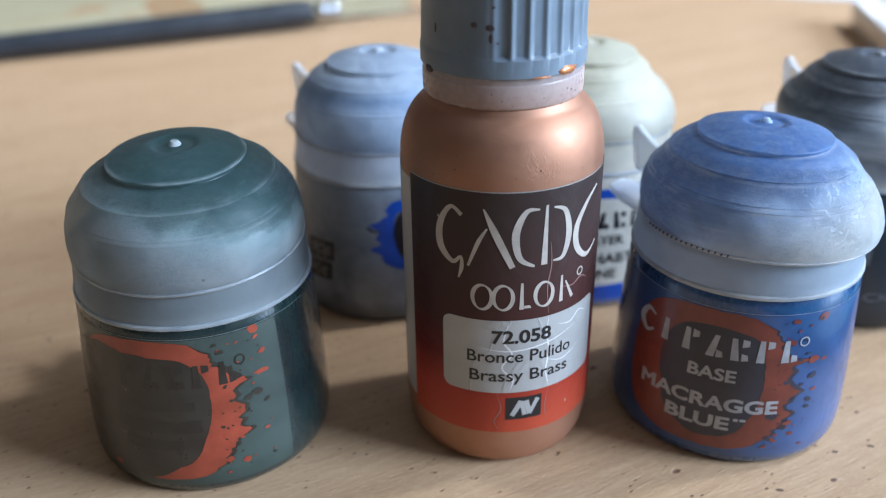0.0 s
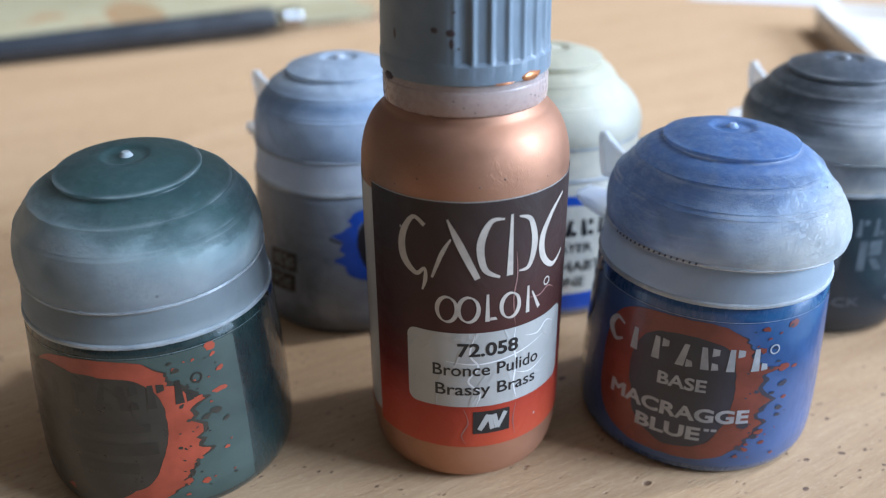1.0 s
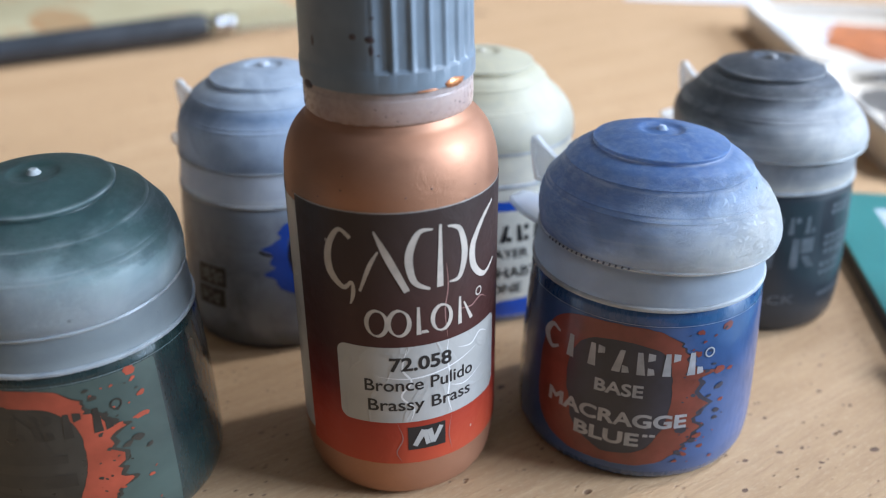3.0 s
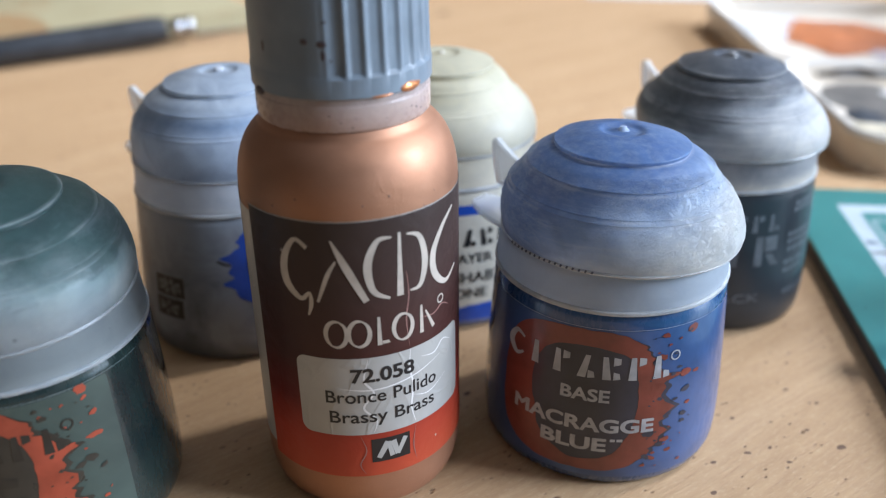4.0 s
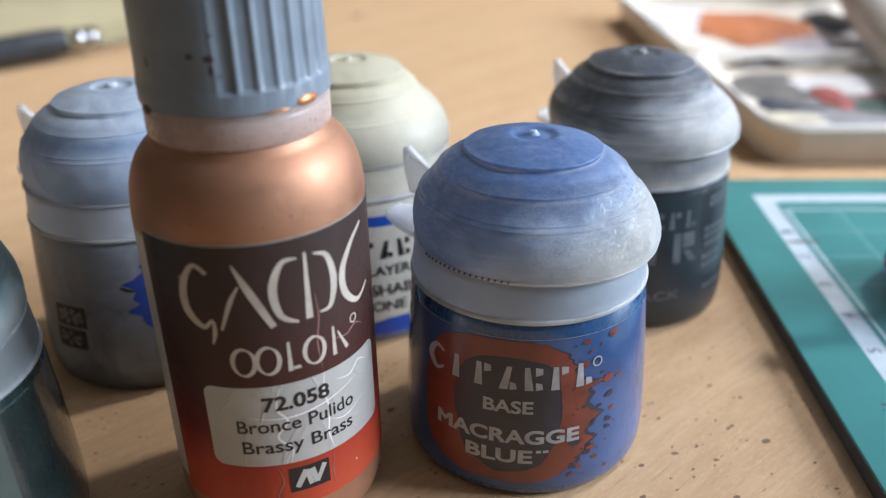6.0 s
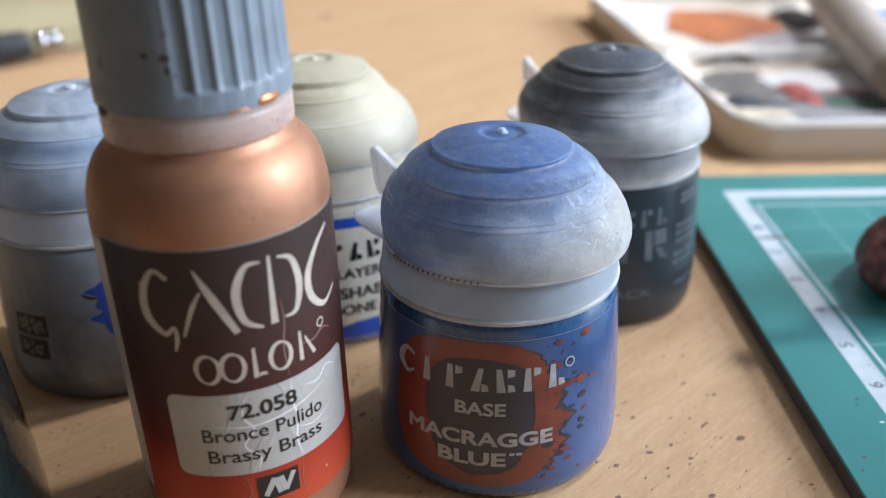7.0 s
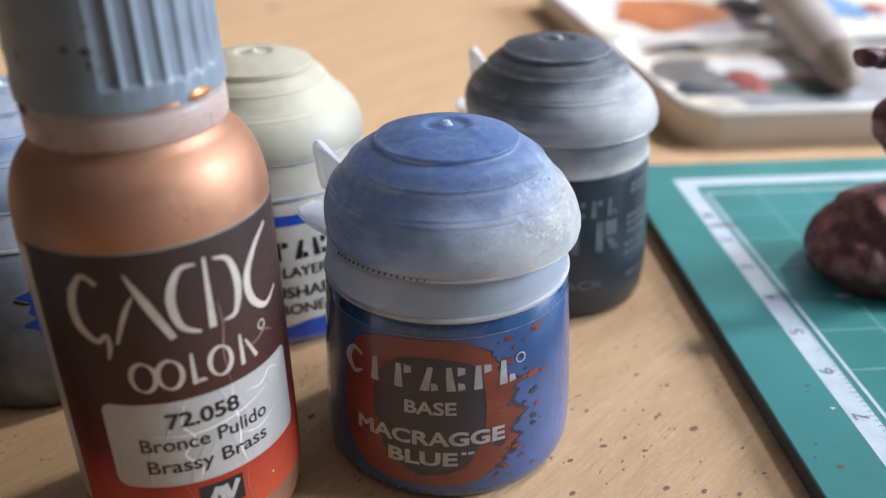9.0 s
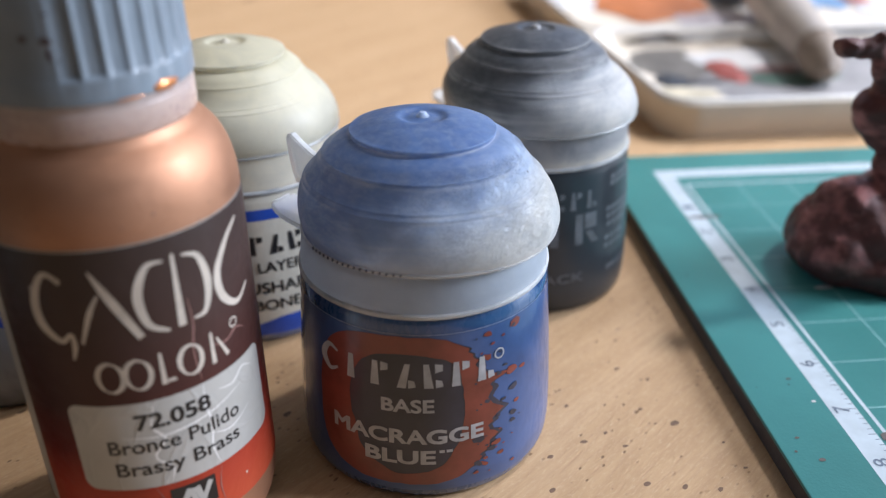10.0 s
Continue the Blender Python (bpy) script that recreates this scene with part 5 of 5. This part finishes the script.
daub(6.0, 11.9, 1.1, 1.5, 0.46, (0.03, 0.03, 0.035), "black_paint", 10.0, 0.10)
daub(4.8, 9.2, 2.0, 0.9, 0.45, (0.50, 0.46, 0.50), "pale_mauve_paint", 10.5, 0.04)
daub(7.2, 10.2, 0.9, 1.1, 0.44, (0.12, 0.125, 0.13), "slate_paint", 10.8, 0.05)
daub(7.8, 13.1, 0.8, 1.5, 0.46, (0.70, 0.73, 0.78), "chalky_white_paint", 12.0, 0.08)
daub(9.0, 11.8, 1.1, 1.8, 0.45, (0.16, 0.30, 0.50), "sky_blue_paint", 11.0, 0.10)
daub(10.6, 9.4, 1.3, 1.2, 0.45, (0.66, 0.66, 0.68), "milky_white_paint", 13.0, 0.06)
daub(10.2, 11.2, 0.5, 0.6, 0.5, (0.45, 0.08, 0.07), "red_paint", 14.0, 0.06)
# pale grey across most of the near well's back wall
smear(6.4, 6.112, 5.6, 0.22, 0.66, (0.50, 0.50, 0.51), "pale_grey_cover", 17.0)
smear(4.2, 6.10, 1.9, 0.22, 0.66, (0.76, 0.77, 0.79), "white_smear", 15.0)
smear(1.6, 6.10, 0.95, 0.18, 0.64, (0.13, 0.115, 0.10), "brown_smear", 16.0)

# ---- brush pen lying behind ----
pen = thing("paintbrush", (0, 0, 0), 0, "dark lacquered brush handle with a clear plastic sleeve", "paintbrush")
pa, pb, pc = Vector((-24.6, 25.2, 0.34)), Vector((-10.8, 35.8, 0.58)), Vector((-6.6, 39.4, 0.42))
part("handle", tube([pa, pa.lerp(pb, 0.4), pa.lerp(pb, 0.97), pb], [0.33, 0.385, 0.47, 0.42], 28), PEN, pen)
m = Mat("clear_sleeve")
m.set(Base_Color=(0.97, 0.97, 0.97), Roughness=0.12, Transmission_Weight=1.0, IOR=1.12)
SLEEVE = m.m
part("sleeve", tube([pb, pb.lerp(pc, 0.06), pb.lerp(pc, 0.12), pc], [0.30, 0.33, 0.33, 0.30], 28), SLEEVE, pen, "clear plastic sleeve")

# two polished barrels, added at the ferrule to throw two sun glints
CHROME = plain("glint_metal", (0.40, 0.41, 0.42), 0.08, 1.0, 0.02)
along = (pc - pb).normalized()
for f0 in (0.070, 0.145):
    mid = pb.lerp(pc, f0)
    spans = [-0.20 + 0.05 * k for k in range(9)]
    part("glint_bead", tube([mid + along * a for a in spans], [0.36 - a * a / 0.6 for a in spans], 24), CHROME, pen, "added polished bead that glints in the sun")

# ---- card behind the brush ----
m = Mat("stained_card")
st = m.noise(0.35, 4.0, 0.6, None, 0.4)
m.set(Base_Color=m.mix(m.span(st, 0.56, 0.70, 0.0, 0.9), m.ramp(m.noise(0.2), (0.3, (0.31, 0.27, 0.155)), (0.7, (0.39, 0.345, 0.21))), (0.34, 0.17, 0.06)), Roughness=0.7)
card = thing("card_sheet", (-11.2, 36.2, 0), 40.0, "cream card with rusty orange stains", "card")
part("sheet", box(-24, 4.5, 0.0, 16, 0.0, 0.28, 0.06), m.m, card)
rust = Mat("rusty_stain")
rust.set(Base_Color=rust.ramp(rust.noise(0.5, 5.0, 0.65, None, 0.8), (0.35, (0.33, 0.255, 0.13)), (0.62, (0.36, 0.185, 0.075))), Roughness=0.75)
for x, y, rx, ry, k in ((-4.0, 3.6, 1.1, 3.0, 3.1),):
    bm = blot(rx, ry, k, 0.0)
    bmesh.ops.translate(bm, vec=(x, y, 0.284), verts=bm.verts)
    part("stain", bm, rust.m, card, "rusty orange stain")

# ---- far sheet of paper ----
SHEET = plain("blank_paper", (0.66, 0.69, 0.74), 0.7, 0.0, 0.04, 0.5)
slip = thing("paper_sheet", (6.6, 45.2, 0), -2.0, "blank white sheet of paper lying flat", "paper")
part("leaf", box(-2.6, 3.4, 0, 9, 0, 0.03), SHEET, slip)

# ---- brush left in the tray ----
loose = thing("paintbrush", (0, 0, 0), 0, "grey-brown paintbrush resting across the palette tray", "paintbrush")
qa, qb, qc = Vector((14.05, 28.1, 0.80)), Vector((14.22, 29.2, 1.12)), Vector((16.3, 41.0, 1.60))
BRISTLE = plain("brown_bristle", (0.27, 0.215, 0.17), 0.6, 0.0, 0.4, 6.0, 0.02)
STICK = plain("grey_handle", (0.42, 0.375, 0.33), 0.35, 0.0, 0.12, 1.0)
part("bristles", tube([qa, qa.lerp(qb, 0.25), qa.lerp(qb, 0.6), qb], [0.16, 0.42, 0.56, 0.56], 18), BRISTLE, loose)
part("handle", tube([qb, qb.lerp(qc, 0.08), qb.lerp(qc, 0.3), qb.lerp(qc, 0.6), qc], [0.56, 0.62, 0.76, 0.70, 0.4], 18), STICK, loose)

# ---- painted figurine ----
m = Mat("maroon_primer")
patch = m.noise(1.3, 5.0, 0.6, None, 0.4)
m.set(Base_Color=m.mix(m.span(patch, 0.50, 0.64), m.ramp(m.noise(4.0), (0.3, (0.080, 0.026, 0.024)), (0.7, (0.145, 0.044, 0.040))), (0.44, 0.17, 0.155)), Roughness=0.55)
m.bump(m.noise(7.0, 5.0, 0.7), 0.05, 0.6)
FIG = m.m
bm = bmesh.new()
for x, y, z, rx, ry, rz in ((0.05, 0.05, 0.50, 1.38, 1.15, 0.85), (-0.60, -0.25, 0.42, 0.80, 0.80, 0.55), (-0.85, 0.0, 0.62, 0.50, 0.5, 0.42), (-0.28, 0.05, 0.95, 0.80, 0.70, 0.55), (0.45, 0.0, 1.15, 0.90, 0.75, 0.55), (0.05, -0.70, 0.25, 0.90, 0.60, 0.40), (0.0, 0.0, 1.85, 0.24, 0.24, 0.42), (0.42, 0.05, 1.85, 0.25, 0.26, 0.42), (-0.02, 0.0, 2.28, 0.45, 0.36, 0.35), (-0.10, 0.0, 2.66, 0.68, 0.42, 0.48), (0.02, 0.0, 3.02, 0.50, 0.36, 0.30), (0.15, -0.05, 3.45, 0.27, 0.28, 0.32), (-0.36, -0.05, 3.20, 0.24, 0.22, 0.30), (-0.52, -0.06, 3.48, 0.20, 0.18, 0.28), (-0.78, -0.08, 3.68, 0.30, 0.18, 0.17), (-1.10, -0.08, 3.70, 0.22, 0.19, 0.19), (-0.60, -0.1, 3.82, 0.24, 0.14, 0.12), (0.6, 0.0, 3.1, 0.26, 0.24, 0.4)):
    bmesh.ops.create_icosphere(bm, subdivisions=4, radius=1.0, matrix=Matrix.Translation((x, y, z)) @ Matrix.Diagonal((rx, ry, rz, 1)))
for v in bm.verts:
    v.co += 0.08 * noise.noise_vector(v.co * 2.4) + 0.04 * noise.noise_vector(v.co * 6.0)
    v.co.z = max(v.co.z, 0.0)
rough_fig = new("rough", finish(bm, "rough", FIG))
fuse = rough_fig.modifiers.new("fuse", "REMESH")
fuse.mode, fuse.voxel_size, fuse.use_smooth_shade = "VOXEL", 0.045 * CM, True
whole = bpy.data.meshes.new_from_object(rough_fig.evaluated_get(bpy.context.evaluated_depsgraph_get()))
bpy.data.objects.remove(rough_fig)
fig = new("figurine", whole)
fig.location = (10.68 * CM, 19.72 * CM, 0.300 * CM)
tagged(fig, "small maroon primed figurine on a rocky base", "figurine")
